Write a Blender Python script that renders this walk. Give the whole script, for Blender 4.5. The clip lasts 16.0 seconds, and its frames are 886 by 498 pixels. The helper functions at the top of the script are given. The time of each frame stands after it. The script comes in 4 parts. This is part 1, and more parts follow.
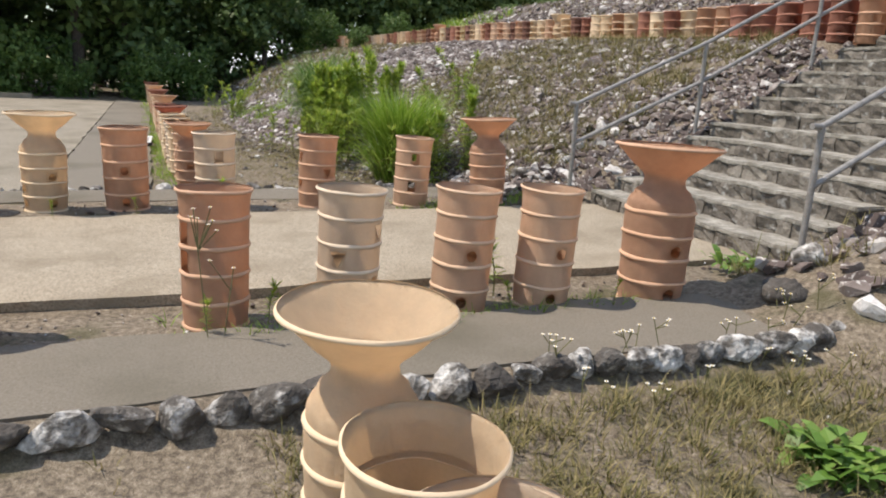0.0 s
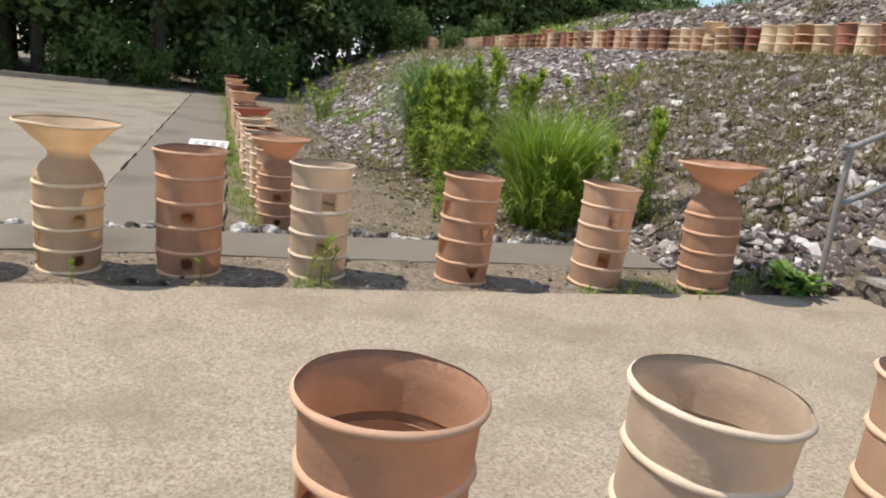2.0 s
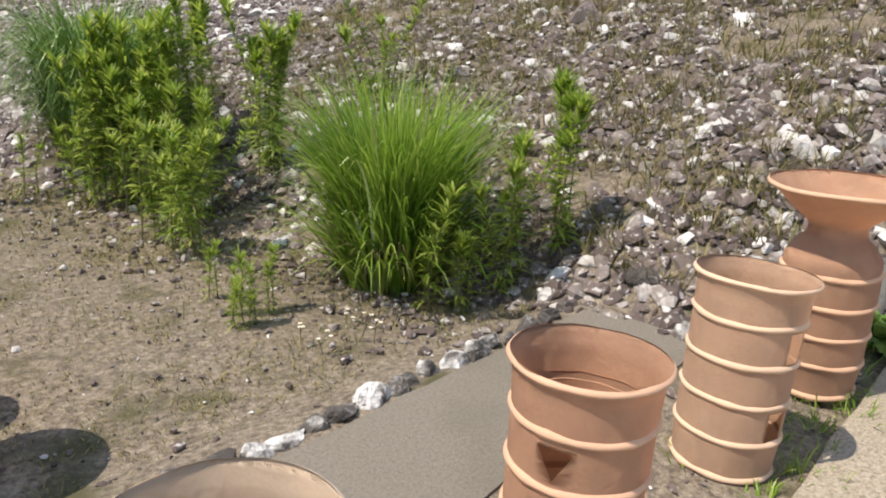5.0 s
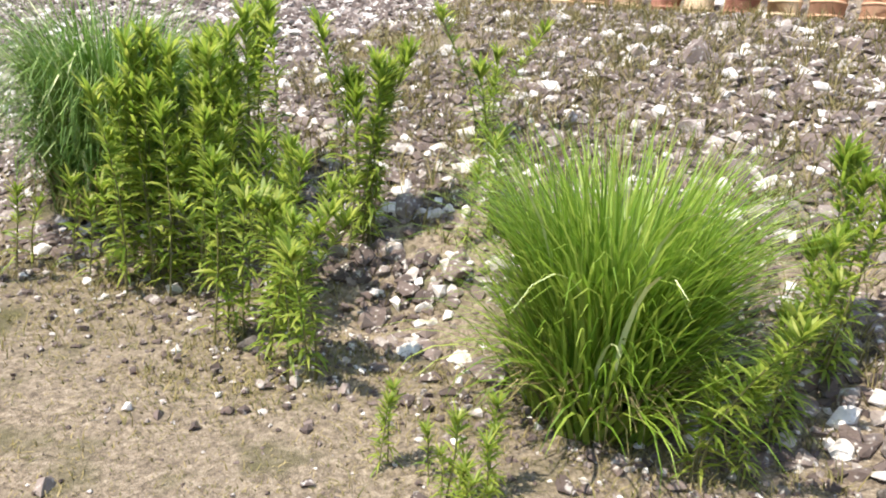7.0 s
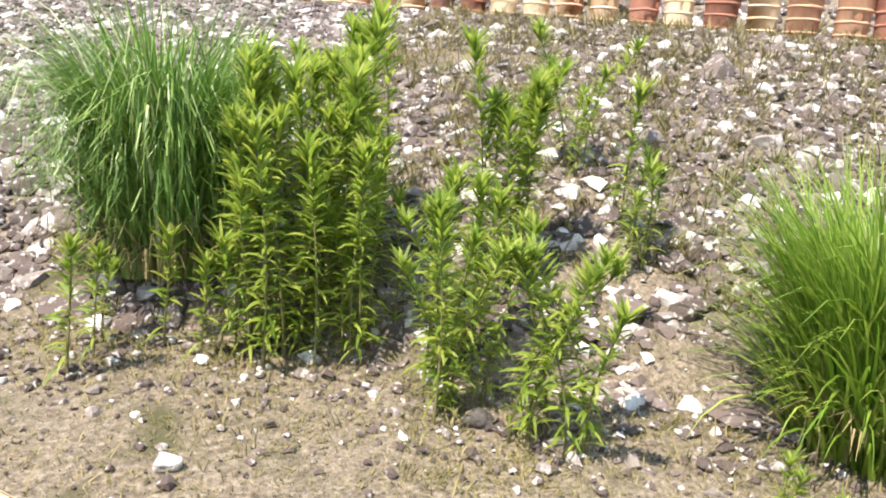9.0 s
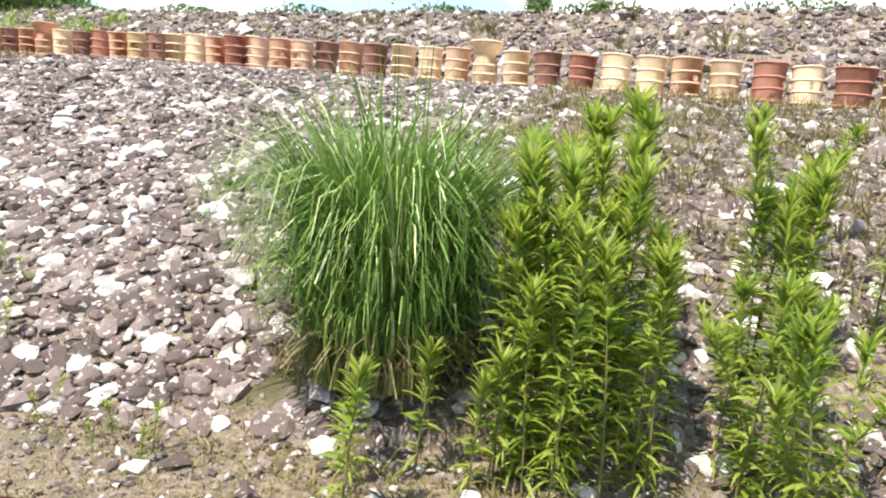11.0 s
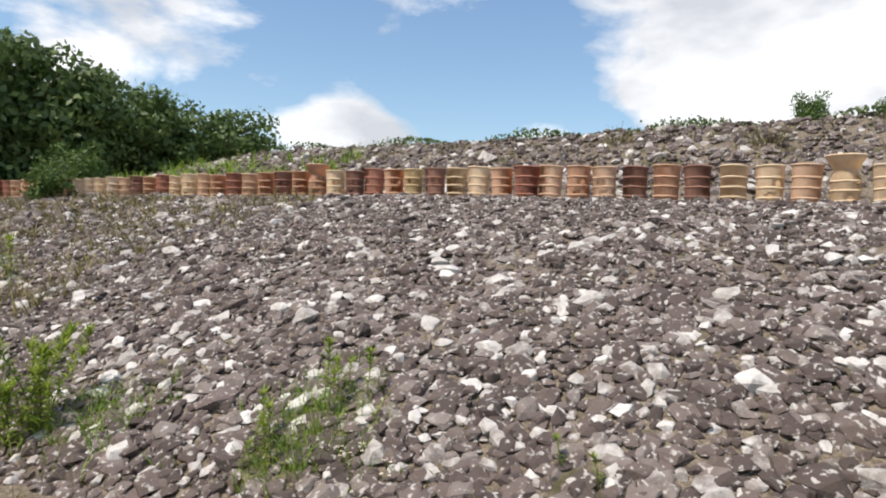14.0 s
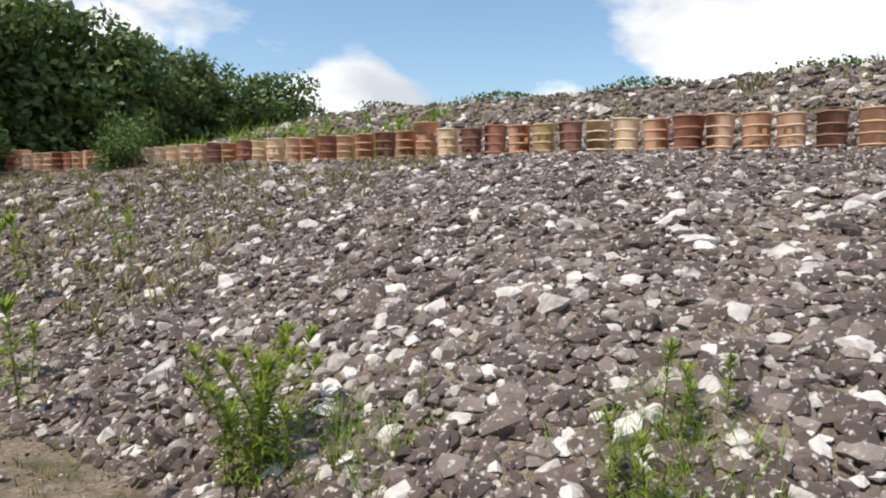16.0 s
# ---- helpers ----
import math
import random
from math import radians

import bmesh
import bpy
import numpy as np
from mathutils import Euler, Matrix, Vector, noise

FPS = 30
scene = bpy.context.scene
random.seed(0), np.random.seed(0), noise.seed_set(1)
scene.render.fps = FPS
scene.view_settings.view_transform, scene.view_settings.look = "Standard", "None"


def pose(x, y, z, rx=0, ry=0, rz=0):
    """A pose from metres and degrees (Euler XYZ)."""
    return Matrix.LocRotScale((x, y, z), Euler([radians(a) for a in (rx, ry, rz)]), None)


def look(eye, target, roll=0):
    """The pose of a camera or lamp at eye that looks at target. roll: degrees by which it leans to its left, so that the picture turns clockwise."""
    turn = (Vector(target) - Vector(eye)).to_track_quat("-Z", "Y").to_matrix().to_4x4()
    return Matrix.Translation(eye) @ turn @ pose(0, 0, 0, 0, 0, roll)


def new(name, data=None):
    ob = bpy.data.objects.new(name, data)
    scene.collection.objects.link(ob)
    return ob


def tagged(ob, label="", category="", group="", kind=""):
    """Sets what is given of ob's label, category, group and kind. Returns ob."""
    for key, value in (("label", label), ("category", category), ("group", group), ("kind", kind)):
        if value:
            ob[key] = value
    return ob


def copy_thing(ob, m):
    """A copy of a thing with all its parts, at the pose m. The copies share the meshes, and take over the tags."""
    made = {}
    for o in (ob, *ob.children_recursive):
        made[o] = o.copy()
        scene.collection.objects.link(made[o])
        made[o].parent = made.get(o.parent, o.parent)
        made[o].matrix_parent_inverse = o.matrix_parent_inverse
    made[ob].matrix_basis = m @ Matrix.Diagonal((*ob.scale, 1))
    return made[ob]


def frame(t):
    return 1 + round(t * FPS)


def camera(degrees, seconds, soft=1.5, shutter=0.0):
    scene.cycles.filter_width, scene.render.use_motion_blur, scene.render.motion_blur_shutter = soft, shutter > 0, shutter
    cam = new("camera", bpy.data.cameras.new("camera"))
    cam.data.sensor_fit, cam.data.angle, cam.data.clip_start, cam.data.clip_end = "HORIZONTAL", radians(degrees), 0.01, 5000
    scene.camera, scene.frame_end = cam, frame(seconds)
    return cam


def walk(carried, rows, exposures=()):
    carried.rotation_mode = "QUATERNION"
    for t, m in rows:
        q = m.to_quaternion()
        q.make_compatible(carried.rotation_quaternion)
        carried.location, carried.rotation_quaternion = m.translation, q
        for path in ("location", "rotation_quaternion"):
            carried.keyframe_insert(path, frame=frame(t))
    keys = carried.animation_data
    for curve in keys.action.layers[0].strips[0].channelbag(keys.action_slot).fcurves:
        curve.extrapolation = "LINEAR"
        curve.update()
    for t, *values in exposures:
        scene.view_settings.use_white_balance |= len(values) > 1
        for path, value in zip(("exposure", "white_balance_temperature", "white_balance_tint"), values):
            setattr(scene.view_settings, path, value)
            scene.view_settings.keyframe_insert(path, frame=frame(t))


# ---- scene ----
# ---------------------------------------------------------------- camera
cam = camera(64.97, 16.0, soft=2.0)
PATH = [
    (0, pose(0.581, 0.426, 1.432, 76.13, -2.79, -20.58)),
    (0.5, pose(0.661, 1.077, 1.450, 77.11, -4.31, -19.56)),
    (1, pose(0.635, 1.768, 1.403, 78.42, -4.91, -15.81)),
    (1.5, pose(0.557, 2.409, 1.393, 77.07, -5.54, -16.00)),
    (2, pose(0.458, 3.195, 1.417, 76.12, -5.90, -14.93)),
    (2.5, pose(0.383, 3.792, 1.499, 74.55, -7.21, -22.45)),
    (3, pose(0.425, 4.365, 1.584, 74.32, -3.98, -25.82)),
    (3.5, pose(0.410, 4.913, 1.581, 76.12, -4.40, -31.01)),
    (3.7, pose(0.420, 5.154, 1.591, 76.62, -4.19, -34.61)),
    (5.8, pose(0.673, 7.973, 1.545, 72.51, -3.70, -52.37)),
    (6, pose(0.729, 8.166, 1.551, 73.88, -3.79, -53.67)),
    (6.5, pose(0.743, 8.720, 1.552, 73.77, -2.83, -49.00)),
    (7, pose(0.577, 9.137, 1.549, 74.75, -5.05, -52.98)),
    (7.5, pose(0.494, 9.531, 1.544, 74.32, -6.42, -58.06)),
    (8, pose(0.254, 9.947, 1.456, 72.90, -7.50, -64.24)),
    (8.5, pose(0.117, 10.652, 1.445, 74.03, -6.52, -67.73)),
    (8.7, pose(0.018, 10.880, 1.460, 75.32, -5.39, -67.61)),
    (10.8, pose(-0.089, 12.445, 1.473, 79.86, -4.50, -66.27)),
    (11, pose(-0.126, 12.663, 1.487, 81.89, -4.75, -67.40)),
    (11.5, pose(-0.197, 13.222, 1.516, 84.05, -4.62, -64.64)),
    (12, pose(-0.299, 13.707, 1.504, 85.01, -3.77, -64.28)),
    (12.5, pose(-0.362, 14.168, 1.519, 84.91, -4.04, -68.25)),
    (13, pose(-0.536, 14.681, 1.547, 84.70, -4.24, -65.92)),
    (13.5, pose(-0.659, 15.180, 1.624, 86.51, -3.25, -60.90)),
    (14, pose(-0.656, 15.687, 1.620, 90.30, -2.28, -57.74)),
    (14.5, pose(-0.626, 16.188, 1.604, 89.36, -1.33, -60.69)),
    (15, pose(-0.572, 16.774, 1.602, 88.29, 0.17, -58.85)),
    (15.5, pose(-0.603, 17.347, 1.614, 87.27, 0.28, -58.97)),
    (16, pose(-0.618, 18.029, 1.639, 87.14, -0.66, -56.50)),
]
walk(cam, PATH, ((0.0, 0.15), (1.6, 0.14), (2.5, 0.06), (3.7, 0.04), (6.0, 0.72), (7.0, 1.02), (8.5, 1.18), (11.0, 1.08), (12.5, 0.56), (14.0, 0.0), (16.0, 0.03)))

# ---------------------------------------------------------------- world, sun
# plan: y runs along the long rows of pots, x towards the stone-covered mound
SUN_FROM = Vector((-0.444, 0.194, 0.875)).normalized()
world = bpy.data.worlds.new("world")
scene.world = world
world.use_nodes = True
wn, wl = world.node_tree.nodes, world.node_tree.links
sky = wn.new("ShaderNodeTexSky")
sky.sky_type, sky.sun_disc = "NISHITA", False
sky.sun_elevation = math.asin(SUN_FROM.z)
sky.sun_rotation = math.atan2(SUN_FROM.x, SUN_FROM.y)
sky.air_density, sky.dust_density, sky.ozone_density = 1.3, 0.25, 4.0
w_co = wn.new("ShaderNodeTexCoord")
w_map = wn.new("ShaderNodeMapping")
w_map.inputs["Scale"].default_value = (1.0, 1.0, 2.1)
w_map.inputs["Location"].default_value = (0.35, 0.1, 0.0)
wl.new(w_co.outputs["Generated"], w_map.inputs["Vector"])
w_noise = wn.new("ShaderNodeTexNoise")
w_noise.inputs["Scale"].default_value = 3.1
w_noise.inputs["Detail"].default_value = 9.0
w_noise.inputs["Roughness"].default_value = 0.56
w_noise.inputs["Distortion"].default_value = 0.25
wl.new(w_map.outputs[0], w_noise.inputs["Vector"])
def cloud_bank(x, y, z, inner, outer, amount, value):
    """Thicker (or thinner) cloud round one direction of the sky."""
    d = wn.new("ShaderNodeVectorMath")
    d.operation = "DISTANCE"
    d.inputs[1].default_value = (x + .35, y + .1, z * 2.1)
    wl.new(w_map.outputs[0], d.inputs[0])
    r = wn.new("ShaderNodeMapRange")
    r.interpolation_type = "SMOOTHSTEP"
    r.inputs[1].default_value, r.inputs[2].default_value = inner, outer
    r.inputs[3].default_value, r.inputs[4].default_value = amount, 0.0
    wl.new(d.outputs["Value"], r.inputs[0])
    add = wn.new("ShaderNodeMath")
    wl.new(value, add.inputs[0])
    wl.new(r.outputs[0], add.inputs[1])
    return add.outputs[0]


cover = cloud_bank(.80, .53, .26, .12, .42, -.13, w_noise.outputs[0])
for bank in ((.751, .636, .165, .03, .13, .24), (.893, .41, .172, .02, .09, .22), (.945, .20, .30, .12, .36, .20), (.55, .79, .28, .06, .22, .19), (.97, .02, .25, .1, .34, .14)):
    cover = cloud_bank(*bank, cover)
w_ramp = wn.new("ShaderNodeValToRGB")
w_ramp.color_ramp.elements[0].position, w_ramp.color_ramp.elements[1].position = 0.49, 0.60
wl.new(cover, w_ramp.inputs[0])
w_shade = wn.new("ShaderNodeTexNoise")
w_shade.inputs["Scale"].default_value = 5.0
w_shade.inputs["Detail"].default_value = 5.0
wl.new(w_map.outputs[0], w_shade.inputs["Vector"])
w_tone = wn.new("ShaderNodeValToRGB")
w_tone.color_ramp.elements[0].position, w_tone.color_ramp.elements[0].color = 0.36, (4.6, 4.8, 5.2, 1)
w_tone.color_ramp.elements[1].position, w_tone.color_ramp.elements[1].color = 0.6, (7.9, 7.95, 8.1, 1)
wl.new(w_shade.outputs[0], w_tone.inputs[0])
w_mix = wn.new("ShaderNodeMix")
w_mix.data_type = "RGBA"
wl.new(w_ramp.outputs[0], w_mix.inputs[0])
wl.new(sky.outputs[0], w_mix.inputs[6])
wl.new(w_tone.outputs[0], w_mix.inputs[7])
wl.new(w_mix.outputs[2], wn["Background"].inputs[0])
wn["Background"].inputs[1].default_value = 0.15
sun = new("sun", bpy.data.lights.new("sun", "SUN"))
sun.data.energy, sun.data.angle, sun.data.color = 4.8, radians(0.5), (1.0, 0.885, 0.765)
sun.matrix_world = look((0, 0, 30), Vector((0, 0, 30)) - SUN_FROM)


# ---------------------------------------------------------------- materials
def material(name, stops, scale=6.0, detail=8.0, rough=0.9, bump=0.3, bump_scale=40.0, bump_dist=0.01,
             stain=None, stain_scale=1.2, stain_at=(0.55, 0.7), island=0.0, lift=0.0, metal=0.0, stretch=(1, 1, 1), world_space=False,
             through_light=0.0, per_object=0.0, grit=0.65):
    """Noise-mottled surface: colour stops, an optional stain at a larger scale, fine bump, and variation by island or by object."""
    m = bpy.data.materials.new(name)
    m.use_nodes = True
    n, l = m.node_tree.nodes, m.node_tree.links
    b = n["Principled BSDF"]
    b.inputs["Roughness"].default_value = rough
    b.inputs["Metallic"].default_value = metal
    co = n.new("ShaderNodeTexCoord")
    mp = n.new("ShaderNodeMapping")
    mp.inputs["Scale"].default_value = stretch
    if world_space:
        geo = n.new("ShaderNodeNewGeometry")
        l.new(geo.outputs["Position"], mp.inputs["Vector"])
    else:
        l.new(co.outputs["Object"], mp.inputs["Vector"])
    no = n.new("ShaderNodeTexNoise")
    no.inputs["Scale"].default_value, no.inputs["Detail"].default_value = scale, detail
    no.inputs["Roughness"].default_value = grit
    l.new(mp.outputs[0], no.inputs["Vector"])
    fac = no.outputs[0]
    if island or per_object:
        if island:
            g2 = n.new("ShaderNodeNewGeometry")
            src, amount = g2.outputs["Random Per Island"], island
        else:
            g2 = n.new("ShaderNodeObjectInfo")
            src, amount = g2.outputs["Random"], per_object
        mx = n.new("ShaderNodeMix")
        mx.inputs[0].default_value = amount
        l.new(fac, mx.inputs[2])
        l.new(src, mx.inputs[3])
        fac = mx.outputs[0]
    ramp = n.new("ShaderNodeValToRGB")
    el = ramp.color_ramp.elements
    while len(el) < len(stops):
        el.new(0.5)
    for e, (p, c) in zip(el, stops):
        e.position, e.color = p, (*c, 1)
    l.new(fac, ramp.inputs[0])
    col = ramp.outputs[0]
    if stain:
        n2 = n.new("ShaderNodeTexNoise")
        n2.inputs["Scale"].default_value, n2.inputs["Detail"].default_value = stain_scale, 6.0
        l.new(mp.outputs[0], n2.inputs["Vector"])
        r2 = n.new("ShaderNodeMapRange")
        r2.inputs[1].default_value, r2.inputs[2].default_value = stain_at
        l.new(n2.outputs[0], r2.inputs[0])
        m2 = n.new("ShaderNodeMix")
        m2.data_type = "RGBA"
        l.new(r2.outputs[0], m2.inputs[0])
        l.new(col, m2.inputs[6])
        m2.inputs[7].default_value = (*stain, 1)
        col = m2.outputs[2]
    l.new(col, b.inputs["Base Color"])
    if bump:
        n3 = n.new("ShaderNodeTexNoise")
        n3.inputs["Scale"].default_value, n3.inputs["Detail"].default_value = bump_scale, 5.0
        l.new(mp.outputs[0], n3.inputs["Vector"])
        bp = n.new("ShaderNodeBump")
        bp.inputs["Strength"].default_value, bp.inputs["Distance"].default_value = bump, bump_dist
        l.new(n3.outputs[0], bp.inputs["Height"])
        l.new(bp.outputs[0], b.inputs["Normal"])
    if through_light:
        tr = n.new("ShaderNodeBsdfTranslucent")
        l.new(col, tr.inputs["Color"])
        ms = n.new("ShaderNodeMixShader")
        ms.inputs[0].default_value = through_light
        l.new(b.outputs[0], ms.inputs[1])
        l.new(tr.outputs[0], ms.inputs[2])
        l.new(ms.outputs[0], n["Material Output"].inputs["Surface"])
    return m


M_SOIL = material("dry_soil", [(0.38, (.062, .048, .034)), (0.465, (.135, .108, .077)), (0.54, (.235, .195, .142)), (0.63, (.36, .312, .24))], 26, 15, .95, .7, 110, .018,
                  stain=(.075, .07, .03), stain_scale=2.1, stain_at=(.55, .68), world_space=True, grit=.84)
M_CONCRETE = material("worn_concrete", [(0.39, (.15, .125, .088)), (0.48, (.285, .242, .178)), (0.56, (.39, .34, .262)), (0.66, (.47, .42, .335))], 70, 12, .92, .5, 170, .008,
                      stain=(.20, .165, .115), stain_scale=1.6, stain_at=(.48, .76), world_space=True, grit=.8)
M_CONCRETE_GREY = material("grey_concrete", [(0.39, (.115, .098, .072)), (0.48, (.225, .198, .152)), (0.56, (.315, .28, .222)), (0.66, (.40, .36, .295))], 70, 12, .92, .5, 170, .008,
                           stain=(.15, .13, .09), stain_scale=.9, stain_at=(.48, .72), world_space=True, grit=.8)
M_CONCRETE_DARK = material("dark_concrete", [(0.32, (.10, .086, .066)), (0.48, (.165, .146, .115)), (0.62, (.215, .192, .155)), (0.74, (.29, .262, .215))], 70, 12, .92, .5, 170, .008,
                           stain=(.11, .098, .07), stain_scale=.8, stain_at=(.48, .72), world_space=True, grit=.8)
STONES = [(0.0, (.05, .038, .034)), (0.36, (.09, .068, .06)), (0.60, (.138, .107, .095)), (0.74, (.22, .19, .172)), (0.81, (.50, .48, .45)), (0.9, (.74, .72, .69))]
M_STONE = material("field_stone", STONES, 9, 8, .88, .6, 60, .012, island=.72, stain=(.46, .44, .41), stain_scale=23, stain_at=(.575, .655), world_space=True)
M_STONE_SOLO = material("field_stone_single", STONES, 9, 8, .88, .6, 60, .012, per_object=.72, stain=(.46, .44, .41), stain_scale=23, stain_at=(.575, .655), world_space=True)
M_KERB = material("kerb_stone", [(0.34, (.055, .048, .042)), (0.47, (.105, .095, .083)), (0.535, (.31, .30, .28)), (0.62, (.64, .63, .60))], 11, 12, .9, .9, 45, .02, per_object=.22, world_space=True)
M_STEP = material("step_stone", [(0.3, (.06, .052, .042)), (0.5, (.13, .115, .095)), (0.7, (.25, .23, .195))], 8, 9, .9, .8, 40, .02, per_object=.22,
                  stain=(.32, .32, .30), stain_scale=9, stain_at=(.60, .70), world_space=True)
M_TREAD = material("step_tread", [(0.3, (.13, .118, .095)), (0.5, (.25, .235, .20)), (0.7, (.44, .42, .37))], 7, 12, .92, .8, 45, .015, world_space=True)
M_STEEL = material("galvanised_steel", [(0.3, (.20, .19, .175)), (0.55, (.30, .29, .275)), (0.8, (.40, .395, .385))], 18, 8, .55, .1, 90, .001, metal=.35)


def clay(name, c, dark):
    lo = tuple(v * dark for v in c)
    return material("clay_" + name, [(0.28, lo), (0.55, c), (0.85, tuple(min(1, v * 1.14) for v in c))], 5.5, 10, .88, .35, 70, .004,
                    stain=tuple(v * .72 for v in c), stain_scale=3.2, stain_at=(.56, .82), world_space=True)


CLAY = {"cream": clay("cream", (0.75, 0.585, 0.395), .86), "beige": clay("beige", (0.7, 0.565, 0.425), .88), "peach": clay("peach", (0.66, 0.455, 0.31), .86),
        "orange": clay("orange", (0.6, 0.37, 0.24), .85), "red": clay("red", (0.4, 0.185, 0.128), .8), "brown": clay("brown", (0.31, 0.165, 0.12), .78),
        "yellow": clay("yellow", (0.66, 0.51, 0.295), .84)}
M_LEAF = material("weed_leaf", [(0.2, (.13, .22, .026)), (0.45, (.245, .35, .045)), (0.7, (.37, .45, .075)), (0.95, (.47, .49, .11))], 9, 4, .5, 0, island=.6, through_light=.6, world_space=True)
M_WEED_STEM = material("weed_stem", [(0.3, (.10, .11, .035)), (0.7, (.17, .15, .06))], 20, 3, .7, 0, world_space=True)
M_BLADE = material("grass_blade", [(0.15, (.12, .225, .02)), (0.5, (.21, .335, .036)), (0.85, (.37, .47, .09))], 6, 3, .45, 0, island=.7, through_light=.42, world_space=True)
M_BLADE_TALL = material("reed_blade", [(0.15, (.08, .17, .025)), (0.5, (.135, .25, .04)), (0.85, (.24, .35, .08))], 6, 3, .5, 0, island=.7, through_light=.3, world_space=True)
M_PLUME = material("reed_tip", [(0.3, (.34, .42, .17)), (0.7, (.50, .55, .28))], 9, 3, .6, 0, island=.6, world_space=True)
M_DRY = material("dry_grass", [(0.15, (.085, .10, .025)), (0.4, (.16, .145, .05)), (0.7, (.30, .25, .11)), (0.95, (.40, .34, .18))], 3, 4, .8, 0, island=.55, through_light=.2, world_space=True)
M_TREE = material("tree_leaf", [(0.15, (.045, .085, .024)), (0.5, (.09, .15, .04)), (0.9, (.17, .24, .065))], 2, 4, .6, 0, island=.55, through_light=.25, world_space=True)
M_TREE_LIGHT = material("light_leaf", [(0.15, (.05, .10, .02)), (0.5, (.09, .16, .03)), (0.9, (.14, .22, .05))], 2, 4, .6, 0, island=.55, through_light=.25, world_space=True)
M_BARK = material("bark", [(0.3, (.04, .032, .025)), (0.7, (.11, .09, .07))], 14, 6, .95, .6, 30, .02, world_space=True)
M_PETAL = material("white_petal", [(0.3, (.72, .72, .70)), (0.7, (.82, .82, .80))], 20, 2, .7, 0)
M_POLLEN = material("yellow_centre", [(0.3, (.6, .42, .04)), (0.7, (.7, .5, .08))], 20, 2, .7, 0)
M_BOARD = material("white_board", [(0.3, (.62, .62, .60)), (0.7, (.76, .76, .74))], 12, 5, .6, .1, 60, .001, stain=(.5, .48, .44), stain_scale=6)
M_BOARD_DARK = material("dark_frame", [(0.3, (.03, .03, .03)), (0.7, (.07, .065, .06))], 12, 5, .6, .1, 60, .001)
M_INK = material("faded_ink", [(0.3, (.18, .18, .18)), (0.7, (.28, .28, .28))], 12, 3, .7, 0)


# ---------------------------------------------------------------- mesh helpers
def part(name, bm, mat, parent=None, label=""):
    me = bpy.data.meshes.new(name)
    bm.to_mesh(me)
    bm.free()
    return dress(name, me, mat, parent, label)


def dress(name, me, mat, parent=None, label=""):
    if not me.materials:
        me.materials.append(mat)
    ob = new(name, me)
    if parent:
        ob.parent = parent
    if label:
        ob["label"] = label
    return ob


def arrays(name, verts, faces, mat, parent=None, label="", smooth=False):
    """One mesh object from vertex and face arrays (faces all of one length)."""
    me = bpy.data.meshes.new(name)
    verts, faces = np.asarray(verts, "f"), np.asarray(faces, "i")
    k = faces.shape[1]
    me.vertices.add(len(verts))
    me.vertices.foreach_set("co", verts.ravel())
    me.loops.add(faces.size)
    me.loops.foreach_set("vertex_index", faces.ravel())
    me.polygons.add(len(faces))
    me.polygons.foreach_set("loop_start", np.arange(0, faces.size, k, dtype="i"))
    me.polygons.foreach_set("loop_total", np.full(len(faces), k, dtype="i"))
    if smooth:
        me.polygons.foreach_set("use_smooth", np.ones(len(faces), dtype=bool))
    else:
        me.polygons.foreach_set("use_smooth", np.zeros(len(faces), dtype=bool))
    me.update(calc_edges=True)
    return dress(name, me, mat, parent, label)


def empty(name, x=0, y=0, z=0, rz=0, s=1.0):
    ob = new(name)
    ob.matrix_basis = pose(x, y, z, 0, 0, rz) @ Matrix.Scale(s, 4)
    ob.empty_display_size = .1
    return ob


def box(bm, x0, x1, y0, y1, z0, z1, bevel=0.0):
    r = bmesh.ops.create_cube(bm, size=1)
    for v in r["verts"]:
        v.co = Vector((x0 + (v.co.x + .5) * (x1 - x0), y0 + (v.co.y + .5) * (y1 - y0), z0 + (v.co.z + .5) * (z1 - z0)))
    if bevel:
        es = list({e for v in r["verts"] for e in v.link_edges})
        bmesh.ops.bevel(bm, geom=es, offset=bevel, segments=2, affect="EDGES")


def tube(bm, a, b, r, seg=12):
    a, b = Vector(a), Vector(b)
    d = b - a
    m = Matrix.Translation((a + b) / 2) @ d.to_track_quat("Z", "Y").to_matrix().to_4x4()
    bmesh.ops.create_cone(bm, cap_ends=True, segments=seg, radius1=r, radius2=r, depth=d.length, matrix=m)


# ---------------------------------------------------------------- terrain
EX, TOPZ = 9.55, 4.45
FOOT_Y = (-30, 8, 10.3, 12, 14.5, 17, 21, 26, 60)
FOOT_X = (4.2, 4.1, 3.75, 3.45, 2.9, 2.2, 1.95, 2.3, 2.7)


def foot(y):
    return np.interp(y, FOOT_Y, FOOT_X)


def smooth01(a, b, v):
    u = np.clip((v - a) / (b - a), 0, 1)
    return u * u * (3 - 2 * u)


def row_x(y):
    """Where the upper row of pots runs."""
    return EX + .045 * (np.clip(y, 9, 22.5) - 18) - .045 * np.clip(y - 24, 0, 99)


def row_z(y):
    """The terrace rises gently towards the far end."""
    return 2.45 + .028 * (np.clip(y, 6, 23) - 18)


